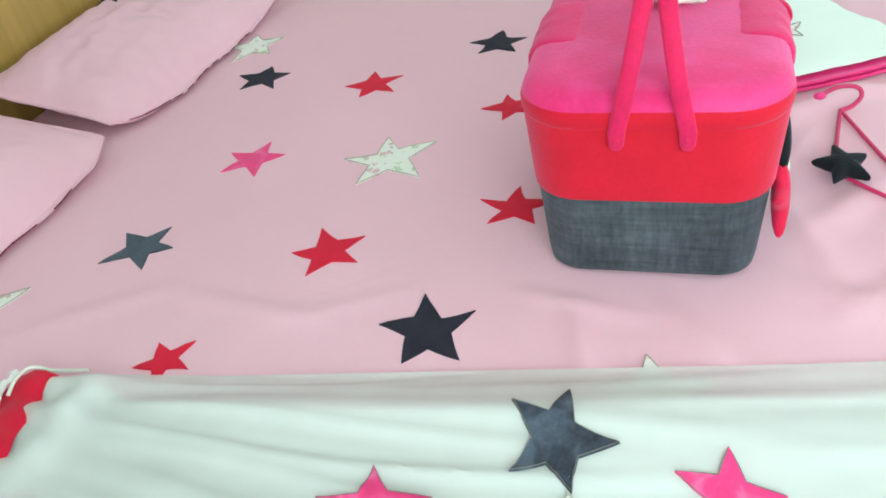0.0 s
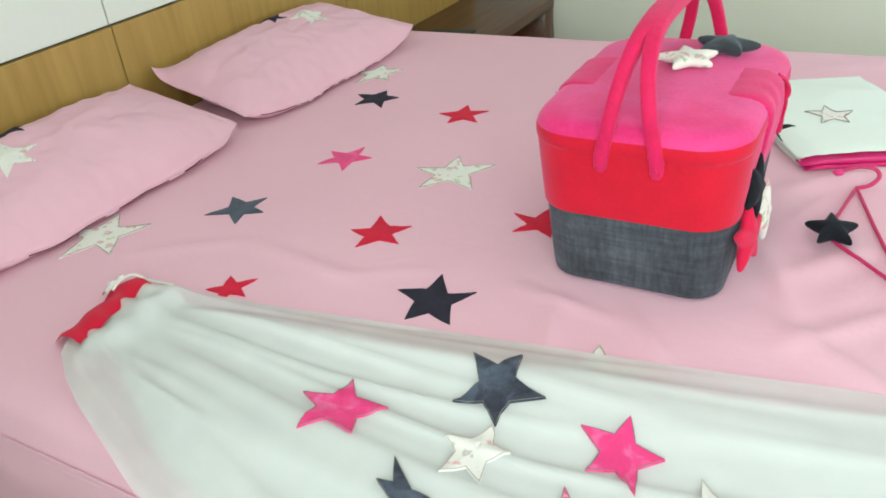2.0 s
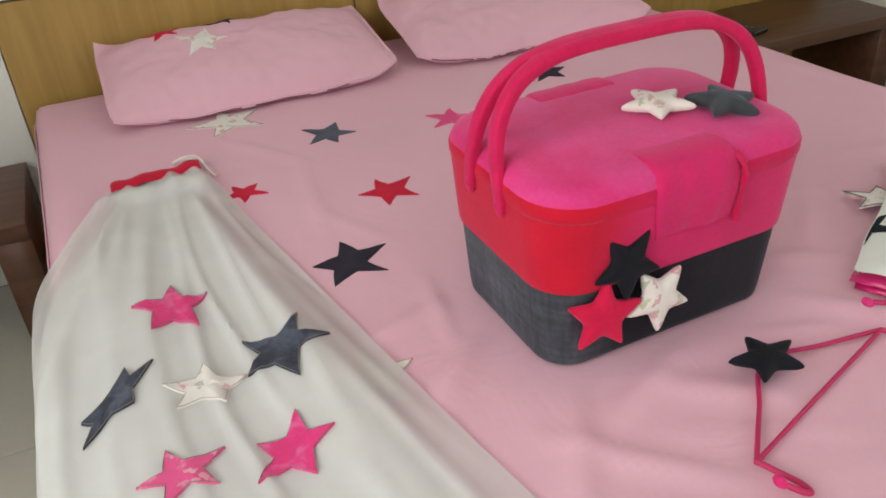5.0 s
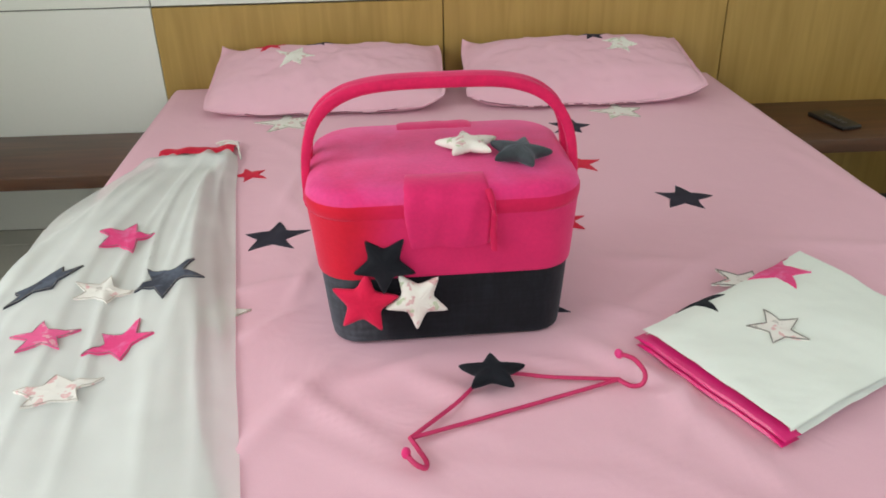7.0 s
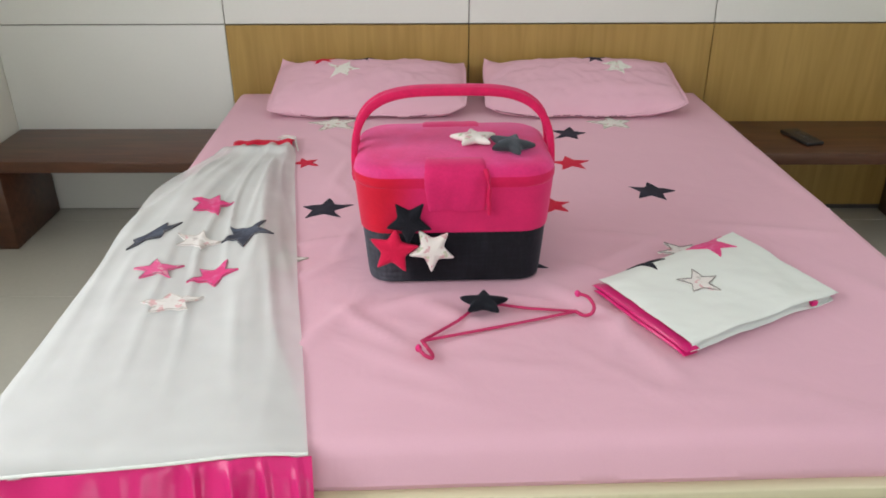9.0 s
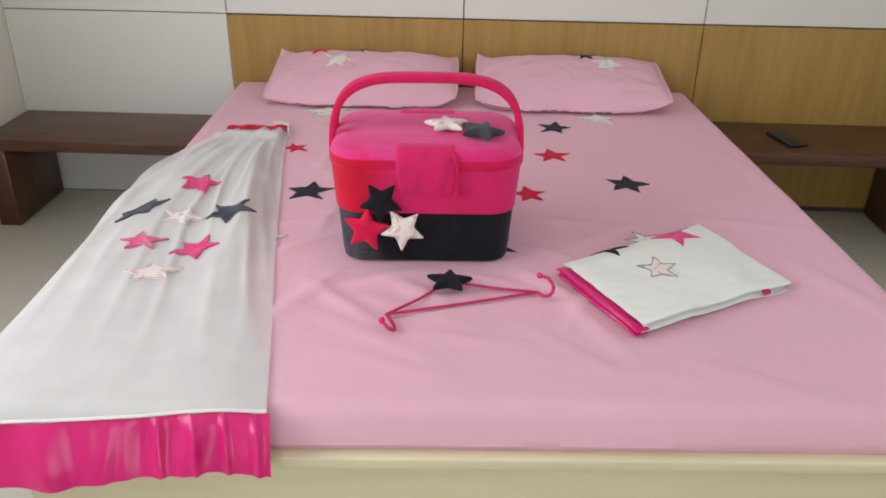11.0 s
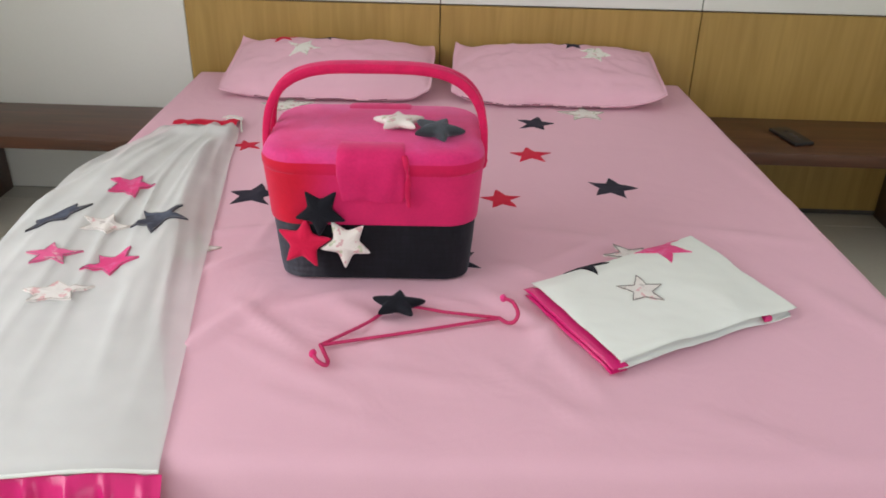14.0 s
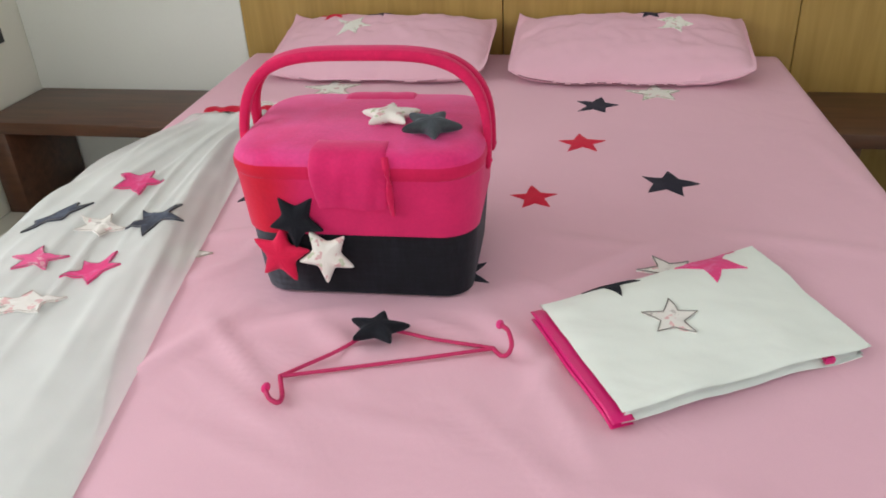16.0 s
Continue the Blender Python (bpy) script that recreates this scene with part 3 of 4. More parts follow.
BED_STARS = [(-0.389, 0.878, 0.070, 92, M_NAVY, "navy star"), (-0.246, 1.08, 0.064, 103, M_RED, "red star"),
             (-0.270, 1.396, 0.062, 60, M_DENIM, "grey denim star"), (-0.008, 1.333, 0.060, 70, M_STARPINK, "pink star"),
             (0.005, 1.075, 0.086, 20, M_FLORAL, "white floral star"), (0.280, 1.205, 0.062, 96, M_RED, "red star"),
             (0.311, 1.475, 0.064, 80, M_NAVY, "black star"), (0.468, 1.579, 0.078, 90, M_FLORAL, "white floral star"),
             (-0.454, 1.58, 0.086, 30, M_FLORAL, "white floral star"), (0.471, 0.995, 0.062, 84, M_NAVY, "navy star"),
             (0.194, 0.902, 0.057, 100, M_RED, "red star"), (-0.112, 0.828, 0.061, 150, M_RED, "red star"),
             (-0.492, 1.212, 0.048, 40, M_RED, "red star"), (0.092, 0.588, 0.058, -22, M_NAVY, "black star"), (-0.455, 0.60, 0.066, 10, M_FLORALPINK, "blush floral star")]
for k, (x, y, R, turn, mat, label) in enumerate(BED_STARS):
    sewn = part("star_applique", draped_star(x, y, R, turn, on_sheet, seed=k + 3, inner=0.44), mat, mattress, label)
    if mat in (M_FLORAL, M_FLORALPINK):
        part("stitching", star_stitching(x, y, R, turn, on_sheet, k + 3, 0.002, 0.44, r=0.0009), M_TAUPE, sewn, "pale brown stitched outline")



def side_drop(side):
    """The loose sheet that hangs over one long side of the mattress."""
    bm = bmesh.new()
    rows = []
    for j in range(121):
        v = j / 120
        q = bed_plan(0 if side < 0 else 1, 0.012 + 0.975 * v)
        row = []
        for k in range(13):
            d = k / 12
            wave = 0.004 * d * math.sin(31 * v + 2 * math.sin(9 * v)) + 0.003 * d * noise.noise(Vector((v * 20, d * 2, side)))
            out = 0.004 + 0.012 * smoothstep(0, 0.4, d) + wave
            row.append((q.x + side * out, q.y, 0.452 - d * (0.17 + 0.012 * math.sin(7 * v))))
        rows.append(row)
    back = [[(x - side * 0.002, y, z) for x, y, z in reversed(r)] for r in rows]
    return loft([r + b for r, b in zip(rows, back)])


part("side_drop", side_drop(-1), M_SHEET, mattress, "loose pink sheet hanging over the side")
part("side_drop", side_drop(1), M_SHEET, mattress, "loose pink sheet hanging over the side")

bed = thing("bed", pose(0, 0, 0), "platform bed base in pale ash laminate under the mattress", "bed")


def quad_slab(pts, z0, z1, bevel):
    bm = loft([[(p[0], p[1], z0) for p in pts], [(p[0], p[1], z1) for p in pts]])
    bmesh.ops.bevel(bm, geom=list(bm.edges), offset=bevel, segments=2, profile=0.5, affect="EDGES")
    return bm


part("platform", quad_slab([(-0.812, -0.085), (0.985, -0.014), (0.87, 1.98), (-0.862, 1.98)], 0.400, MATT_LOW, 0.004), M_PALE, bed)
part("pedestal", quad_slab([(-0.715, -0.055), (0.790, 0.005), (0.78, 1.95), (-0.78, 1.95)], 0.0, 0.400, 0.004), M_PALE, bed)


# ---- pillows ----
def pillow(cx, label, seed, stars, lifts, dashes):
    """A stuffed pillow leaning back against the headboard, with a thin sewn flange."""
    hw, y0, y1, z0, z1 = 0.346, 1.618, 1.972, 0.511, 0.600
    root = thing("pillow", pose(cx, (y0 + y1) / 2, BED), label, "pillow", "pillows on the bed")
    cy = (y0 + y1) / 2

    def surface(u, v, side):
        e = max(abs(u), abs(v))
        cut = 1 - 0.03 * abs(u) ** 5 * abs(v) ** 5
        x = hw * u * (1 - 0.012 * (1 - v * v) * abs(u) ** 3) * cut
        y = (y1 - y0) / 2 * v * (1 - 0.01 * (1 - u * u) * abs(v) ** 3) * cut
        front = z0 + lifts[0] * max(0, -u) ** 4 + lifts[1] * max(0, u) ** 4
        base = front + (z1 - front) * (v + 1) / 2
        fat = (max(0, 1 - abs(u / 0.965) ** 3.0) * max(0, 1 - abs(v / 0.95) ** 2.5)) ** 0.60
        pucker = smoothstep(-0.45, -0.95, v) * noise.noise(Vector((u * 9 + seed, v * 1.2, 6)))
        wr = 0.005 * pucker + 0.009 * noise.noise(Vector((u * 3 + seed, v * 3, 1))) + 0.004 * noise.noise(Vector((u * 11 + seed, v * 7, 2)))
        z = base + side * (0.066 * fat + 0.0018) + wr * (0.3 + fat)
        tip = (abs(u) * abs(v)) ** 9
        z += (0.022 if u < 0 else 0.004) * tip if v > 0 else 0.004 * tip
        y -= 0.012 * noise.noise(Vector((u * 3.5, seed, 8))) * max(0, -v) ** 6
        y += (0.05 if lifts[0] < 0.015 else 0.015) * max(0, -u) ** 4 * max(0, -v) ** 3
        if side < 0:
            z = max(z, BED + 0.004)
        return Vector((x, y, max(z, BED + 0.008 if side > 0 else 0) - BED))

    bm = bmesh.new()
    n, m = 84, 44
    both = []
    for side in (1, -1):
        g = [[bm.verts.new(surface(-1 + 2 * i / n, -1 + 2 * j / m, side)) for j in range(m + 1)] for i in range(n + 1)]
        for i in range(n):
            for j in range(m):
                bm.faces.new((g[i][j], g[i + 1][j], g[i + 1][j + 1], g[i][j + 1]))
        both.append(g)
    a, b = both
    rim = [(i, 0) for i in range(n)] + [(n, j) for j in range(m)] + [(i, m) for i in range(n, 0, -1)] + [(0, j) for j in range(m, 0, -1)]
    for k in range(len(rim)):
        p, q = rim[k], rim[(k + 1) % len(rim)]
        bm.faces.new((a[p[0]][p[1]], a[q[0]][q[1]], b[q[0]][q[1]], b[p[0]][p[1]]))
    part("cover", bm, M_SHEET, root)
    # dark dashes put the shadow gap below the front edge into colour
    edge = [surface(-1 + 2 * i / n, -1, 1) + Vector((0, -0.002, -0.001)) for i in range(n + 1)]
    edge_shade_bm = bmesh.new()
    for a, b in dashes:
        run = edge[round(n * a):round(n * b) + 1]
        tube(run, 0.0012, 6, edge_shade_bm)
    part("edge_shade", edge_shade_bm, M_CRIMSON, root, "dark crimson line painting the shade under the pillow edge")
    for k, (sx, sy, R, turn, mat, lab) in enumerate(stars):
        def place(x, y):
            return surface(min(1, max(-1, (x - cx) / hw)), min(1, max(-1, (y - cy) * 2 / (y1 - y0))), 1)
        part("star_applique", draped_star(sx, sy, R, turn, place, seed=seed + k, inner=0.42), mat, root, lab)
    return root


pillow(-0.354, "plump pink cotton pillow with star appliques leaning on the headboard", 5,
       [(-0.445, 1.81, 0.062, 75, M_FLORAL, "white floral star"), (-0.53, 1.895, 0.048, 100, M_RED, "dark red star"), (-0.385, 1.91, 0.045, 80, M_NAVY, "black star")], (0.016, 0.030), [(0.18, 0.42), (0.46, 0.66), (0.72, 0.80)])
pillow(0.393, "plump pink cotton pillow with a small white star near the top", 9,
       [(0.52, 1.83, 0.062, 75, M_FLORAL, "white floral star"), (0.455, 1.91, 0.045, 85, M_NAVY, "black star")], (0.012, 0.040), [(0.05, 0.2)] + [(0.22 + 0.055 * k, 0.255 + 0.055 * k) for k in range(9)])


# ---- the sheer cover with gathered top and satin hem ----
def interp(pts, y):
    pts = sorted(pts)
    if y <= pts[0][0]:
        return pts[0][1]
    for (a, p), (b, q) in zip(pts, pts[1:]):
        if y <= b:
            t = (y - a) / (b - a)
            return p + (q - p) * t
    return pts[-1][1]


VEIL_R = [(1.35, -0.549), (1.25, -0.528), (1.11, -0.508), (0.74, -0.440), (0.44, -0.385), (0.25, -0.345), (-0.06, -0.285), (-0.3, -0.27)]
VEIL_L = [(1.35, -0.722), (1.315, -0.740), (1.27, -0.768), (1.20, -0.800), (1.07, -0.848), (0.90, -0.915), (0.6, -1.00), (0.25, -1.02), (-0.06, -1.03), (-0.3, -1.03)]


def veil_point(x, y, lift=0.0):
    """Place on the cover for a spot of its unrolled plan: flat on the bed, then over its edges."""
    xl, xr = interp(VEIL_L, y), interp(VEIL_R, y)
    u = (x - xl) / (xr - xl)
    near = smoothstep(0.75, 1.36, y)
    z = BED + 0.012
    z += (0.0020 + 0.0040 * smoothstep(0.0, 0.35, y) + 0.0030 * near) * (math.sin(u * (15 + 5 * near) + 1.5 * y) + 0.6 * math.sin(u * 31 + 4 * y + 1)) * 0.36
    z += 0.015 * smoothstep(0.5, 0.95, y) * smoothstep(1.25, 1.0, y) * math.sin(math.pi * min(1, max(0, u)))
    z += 0.010 * near * near + 0.004 * noise.noise(Vector((x * 6, y * 3, 5)))
    z += (1 - smoothstep(1.12, 1.28, y)) * 0.012 * math.exp(-((u - 0.80 - 0.05 * math.sin(3 * y)) / 0.05) ** 2) * smoothstep(0.1, 0.6, y)
    z += (1 - smoothstep(1.12, 1.28, y)) * 0.008 * math.exp(-((u - 0.22 + 0.04 * math.sin(4 * y)) / 0.04) ** 2) * smoothstep(0.0, 0.8, y)
    z += (0.012 + 0.007 * smoothstep(0.35, 0.65, u)) * math.exp(-((y - 1.268) / 0.024) ** 2) * (0.7 + 0.3 * math.sin(u * 19))
    run = noise.noise(Vector((u * 9 + 0.8 * y, y * 1.6, 11)))
    z += 0.0065 * math.exp(-(run * 5.0) ** 2) * smoothstep(-0.05, 0.6, y) * (1 - smoothstep(1.05, 1.25, y))
    z = BED + 0.005 + (z - BED - 0.005) * smoothstep(-0.03, 0.14, u) * smoothstep(1.02, 0.90, u)
    z = max(z, BED + 0.006) + lift
    px, py = x, y
    e = left_edge(y) - 0.006
    if x < e + 0.012:
        d = e + 0.012 - x
        r = 0.035
        a = min(d / r, math.pi / 2 * 0.93)
        rest = max(0, d - r * math.pi / 2 * 0.93)
        px = e + 0.012 - r * math.sin(a) - rest * 0.30 - 0.06 * rest * math.sin(22 * y)
        z -= r * (1 - math.cos(a)) + rest
    f = foot_edge(max(px, -0.82)) - 0.010
    if y < f + 0.03:
        d = f + 0.03 - y
        r = 0.035
        a = min(d / r, math.pi / 2 * 0.95)
        rest = max(0, d - r * math.pi / 2 * 0.95)
        py = f + 0.03 - r * math.sin(a) - rest * 0.10
        z -= r * (1 - math.cos(a)) + rest
    return Vector((px, py, z))


def hem_slant(u):
    """How far the hem hangs lower towards the outer side of the cover."""
    return 0.078 * (1 - u)


def cloth_grid(y_top, y_low, left, right, nu, nv, extra=None, whole=False):
    bm = bmesh.new()
    g = []
    for j in range(nv + 1):
        y = y_top + (y_low - y_top) * j / nv
        row = []
        for i in range(nu + 1):
            x = left(y) + (right(y) - left(y)) * i / nu
            p = veil_point(x, y - hem_slant(i / nu) * (1.0 if whole else smoothstep(0.3, 1.0, j / nv)))
            if extra:
                p = p + Vector(extra(i / nu, j / nv))
            row.append(bm.verts.new(p))
        g.append(row)
    for j in range(nv):
        for i in range(nu):
            bm.faces.new((g[j][i], g[j][i + 1], g[j + 1][i + 1], g[j + 1][i]))
    return bm


cover = thing("sheer_cover", pose(0, 0, 0), "white sheer gathered cover with stars and magenta satin hem", "cover")
HEM = -0.043
part("net", cloth_grid(1.326, HEM, lambda y: interp(VEIL_L, y), lambda y: interp(VEIL_R, y), 90, 170), M_VEIL, cover, "sheer white net")
part("lining", cloth_grid(1.322, HEM, lambda y: interp(VEIL_L, y) + 0.015 + (0.045 + 0.012 * math.sin(17 * y)) * smoothstep(0.45, 0.8, y) * smoothstep(1.33, 1.22, y), lambda y: interp(VEIL_R, y) - (0.066 + 0.010 * math.sin(9 * y)) * smoothstep(1.36, 1.15, y) * smoothstep(-0.02, 0.5, y) - 0.004, 80, 150,
                          extra=lambda u, v: (0, 0, -0.004)), M_LINING, cover, "white lining")


def hem_wave(u, v):
    lean = 0.5 * v * math.sin(9 * u)
    a = 0.011 * (1 - math.sin(u * 17 + 2 * math.sin(u * 5) + lean) ** 2) ** 5 + 0.008 * (1 - math.sin(u * 26 + 1.7 + 3 * math.sin(u * 7) - lean) ** 2) ** 6
    a = (a + 0.006 * math.sin(u * 21 + 1 + 2 * math.sin(u * 4)) + 0.0025 * math.sin(u * 58 + 3 * math.sin(u * 9) + 2 * lean)) * (0.45 + 0.75 * math.sin(math.pi * (0.1 + 0.75 * v))) + 0.003 * noise.noise(Vector((u * 12 + v, v * 1.5, 3)))
    return (0.3 * a, -0.026 * smoothstep(-0.1, 1.1, v) - 0.006 * v - a * smoothstep(-0.3, 0.25, v), 0.02 * v * smoothstep(0.25, 0.95, u))


part("satin_hem", cloth_grid(HEM, HEM - 0.106, lambda y: interp(VEIL_L, y), lambda y: interp(VEIL_R, y) + 0.004, 260, 16, extra=hem_wave, whole=True),
     M_SATIN, cover, "shiny magenta satin hem")
part("hem_piping", tube([veil_point(interp(VEIL_L, HEM) + (interp(VEIL_R, HEM) - interp(VEIL_L, HEM)) * i / 60, HEM - hem_slant(i / 60)) + Vector((0, -0.002, 0.003)) for i in range(61)], 0.003, 6),
     M_COTTON, cover)
# gathered red band at the top, with the draw cord
band_bm = bmesh.new()
rows = []
for i in range(61):
    u = i / 60
    x = -0.722 + 0.17 * u
    y = 1.318 + 0.045 * u + 0.004 * math.sin(u * 17)
    w = 0.002 * math.sin(u * 22 + 1) - 0.007 * smoothstep(0.35, 0.65, u)
    rows.append([(x, y - 0.034, BED + 0.026 + w), (x, y - 0.016, BED + 0.032 + w), (x + 0.002, y + 0.006, BED + 0.028 + w), (x + 0.002, y + 0.028, BED + 0.016 + w), (x, y + 0.040, BED + 0.003)])
loft(rows, False, False, band_bm, closed=False)
part("gathered_band", band_bm, M_RED, cover, "gathered red cotton band")
frill = []
for i in range(25):
    u = 0.72 + 0.28 * i / 24
    x = -0.720 + 0.168 * u
    y = 1.350 + 0.045 * u + 0.004 * math.sin(u * 17)
    w = 0.0018 * math.sin(u * 60)
    frill.append([(x, y + 0.001, BED + 0.012 + 0.5 * w), (x, y + 0.004, BED + 0.018 + w), (x + w, y + 0.010 + 0.003 * math.sin(u * 47), BED + 0.014 + w), (x + w, y + 0.013, BED + 0.006)])
part("frill", loft(frill, False, False, closed=False), M_COTTON, cover, "white frilled edge")
part("draw_cord", tube(curve_points([(-0.60, 1.362, BED + 0.026), (-0.578, 1.366, BED + 0.031), (-0.556, 1.366, BED + 0.028), (-0.546, 1.358, BED + 0.020), (-0.543, 1.345, BED + 0.014), (-0.53, 1.30, BED + 0.008)]), 0.0025, 6),
     M_THREAD, cover, "off-white cord")
# x, y, size, turn, width, height, slant
VEIL_STARS = [(-0.669, 0.848, 0.063, 85, 0.95, 0.95, 0.0, M_STARPINK, "pink star"), (-0.762, 0.686, 0.072, 70, 0.80, 0.55, 0.75, M_VEILNAVY, "grey denim star half in a fold"),
              (-0.656, 0.662, 0.055, 80, 1.0, 0.85, 0.0, M_FLORALPINK, "blush floral star"), (-0.547, 0.688, 0.072, 60, 0.86, 0.88, 0.1, M_VEILNAVY, "faded navy star"),
              (-0.706, 0.526, 0.058, 101, 0.95, 0.8, 0.15, M_PINKPRINT, "mottled pink star"), (-0.581, 0.516, 0.056, 70, 0.95, 0.95, 0.1, M_STARPINK, "pink star"),
              (-0.634, 0.389, 0.058, 95, 1.05, 0.75, 0.2, M_FLORALPINK, "faded floral star")]
for k, (x, y, R, turn, wide, high, slant, mat, label) in enumerate(VEIL_STARS):
    sewn = part("star_applique", draped_star(x, y, R, turn, veil_point, 40 + k, 0.0034, 0.47, squash=wide, flat=high, shear=slant), mat, cover, label)
    part("stitching", star_stitching(x, y, R, turn, veil_point, 40 + k, 0.0038, 0.47, wide, high, slant), M_SEAM if k not in (2, 6) else M_TAUPE, sewn, "dark stitched outline")

# ---- the velvet basket ----
basket = thing("velvet_basket", pose(-0.064, 0.631, BED + 0.001, 0, 0, 2.2), "hot pink and charcoal velvet lidded basket with padded stars", "basket")
SEAM_Z, RIM_Z, TOP_Z = 0.124, 0.226, 0.268


def basket_ring(z, grow=0.0):
    """Cross-section of the basket body, which widens upwards."""
    t = z / RIM_Z
    return rrect(0.184 + 0.0185 * t + grow, 0.131 + 0.0185 * t + grow, 0.048 + 0.024 * t, z)


low = [rrect(0.177, 0.124, 0.044, 0.0), rrect(0.183, 0.130, 0.047, 0.004), rrect(0.184, 0.131, 0.048, 0.010)] + [basket_ring(0.02 + (SEAM_Z - 0.02) * k / 6) for k in range(7)]
part("lower_body", loft(low), M_CHAREND, basket, "charcoal velvet lower half with its lit end painted greyer")
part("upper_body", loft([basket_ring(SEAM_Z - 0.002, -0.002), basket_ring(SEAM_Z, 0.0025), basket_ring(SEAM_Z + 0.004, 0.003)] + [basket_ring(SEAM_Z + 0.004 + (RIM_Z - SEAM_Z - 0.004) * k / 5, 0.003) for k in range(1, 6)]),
     M_PINKEND, basket, "hot pink velvet upper half with the light on its end painted red")
LW, LD, LR = 0.2075, 0.1545, 0.074
lid_rings = [rrect(LW - 0.0015, LD - 0.0015, LR - 0.001, RIM_Z + 0.022), rrect(LW - 0.0035, LD - 0.0035, LR - 0.002, RIM_Z + 0.028), rrect(LW - 0.008, LD - 0.008, LR - 0.004, RIM_Z + 0.0345),
             rrect(LW - 0.015, LD - 0.015, LR - 0.008, RIM_Z + 0.0393), rrect(LW - 0.026, LD - 0.026, LR - 0.013, RIM_Z + 0.0425), rrect(0.12, 0.082, 0.04, RIM_Z + 0.0455), rrect(0.05, 0.034, 0.014, RIM_Z + 0.047)]
lid = part("lid", loft(lid_rings), M_PINK, basket, "padded pink velvet lid")
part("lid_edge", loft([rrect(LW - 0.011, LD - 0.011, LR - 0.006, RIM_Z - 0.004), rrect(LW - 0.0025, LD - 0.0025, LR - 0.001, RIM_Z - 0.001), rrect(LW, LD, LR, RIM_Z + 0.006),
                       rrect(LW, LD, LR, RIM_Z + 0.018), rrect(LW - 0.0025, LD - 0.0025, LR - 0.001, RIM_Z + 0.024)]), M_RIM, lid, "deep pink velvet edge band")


def flap(side, low_z):
    """A soft strap flap over the lid's rim, side -1 front, 1 back."""
    prof = [(0.094, TOP_Z + 0.002), (0.110, TOP_Z + 0.003), (0.128, TOP_Z + 0.0015), (0.139, TOP_Z - 0.003), (0.148, TOP_Z - 0.012), (0.1525, RIM_Z + 0.020), (0.1540, RIM_Z + 0.006),
            (0.1535, RIM_Z - 0.006), (0.1525, RIM_Z - 0.018), (0.151, low_z + 0.018), (0.1495, low_z + 0.008), (0.148, low_z)]
    rings = []
    for i in range(41):
        u = -1 + i / 20
        fade = math.sqrt(max(0, 1 - abs(u) ** 8))
        outer, inner = [], []
        for k, (d, z) in enumerate(prof):
            hang = k / (len(prof) - 1)
            lean = -side * 0.05 * max(0, TOP_Z - 0.012 - z)
            x = (0.060 + 0.003 * math.sin(5 * hang + side)) * u + lean
            fold = 0.0026 * noise.noise(Vector((u * 2.6 + 1.5 * hang, hang * 3.0, side * 5))) + 0.0012 * math.sin(9 * u + 6 * hang)
            sag = 0.006 * hang ** 3 * noise.noise(Vector((u * 1.3, 4, side)))
            outer.append((x, side * (d + 0.001 + (0.0062 - 0.0028 * hang + fold) * fade), z + 0.002 * fade * (1 - hang) - sag))
            inner.append((x, side * (d - 0.003), z - 0.002 - sag))
        rings.append(outer + inner[::-1])
    return loft(rings)


part("flap", flap(-1, 0.176), M_FLAP, basket, "soft velvet fastening flap")
part("flap", flap(1, 0.172), M_FLAP, basket, "soft velvet fastening flap")


loop_pts = curve_points([(0.060, -0.146, TOP_Z - 0.006), (0.064, -0.1585, TOP_Z - 0.018), (0.067, -0.1600, RIM_Z), (0.066, -0.1575, 0.195), (0.068, -0.1545, 0.168)], 5)
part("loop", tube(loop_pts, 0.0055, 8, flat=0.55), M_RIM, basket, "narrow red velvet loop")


def handle_strip(side):
    """One half of the arched handle: a flat band on top that forks into two straps at each end."""
    rings = []
    for k in range(73):
        a = math.pi * k / 72
        c, sn = math.cos(a), math.sin(a)
        x = 0.2075 * math.copysign(abs(c) ** (2 / 3.7), c)
        up = abs(sn) ** (2 / 3.0)
        zz = 0.224 + 0.159 * up
        nx, nz = math.copysign(abs(c) ** 1.2, c), abs(sn) ** 1.2
        ln = math.hypot(nx, nz)
        nx, nz = nx / ln, nz / ln
        outer = 0.0185 + 0.030 * (1 - up) ** 1.1
        inner = max(0.0, (outer - 0.020) * (1 - smoothstep(0.76, 0.95, up))) - 0.012 * smoothstep(0.90, 0.97, up)
        inner = min(inner, outer - 0.016)
        mid, w, th = (outer + inner) / 2, (outer - inner) / 2, 0.0065 + 0.0035 * up - (0.0004 if side < 0 else 0.0)
        ring = []
        for q in range(16):
            b = 2 * math.pi * q / 16
            ox = math.copysign(abs(math.cos(b)) ** 0.4, math.cos(b)) * w
            oz = math.copysign(abs(math.sin(b)) ** 0.6, math.sin(b)) * th
            ring.append(Vector((x + nx * oz, -0.003 + side * (mid + ox), zz + nz * oz)))
        rings.append(ring)
    first, last = rings[0], rings[-1]

    def tip(ring, down, shrink):
        c = sum(ring, Vector()) / 16
        return [c + (p - c) * shrink + Vector((0, 0, -down)) for p in ring]

    return loft([tip(first, 0.022, 0.45), tip(first, 0.016, 0.85)] + rings + [tip(last, 0.016, 0.85), tip(last, 0.022, 0.45)])


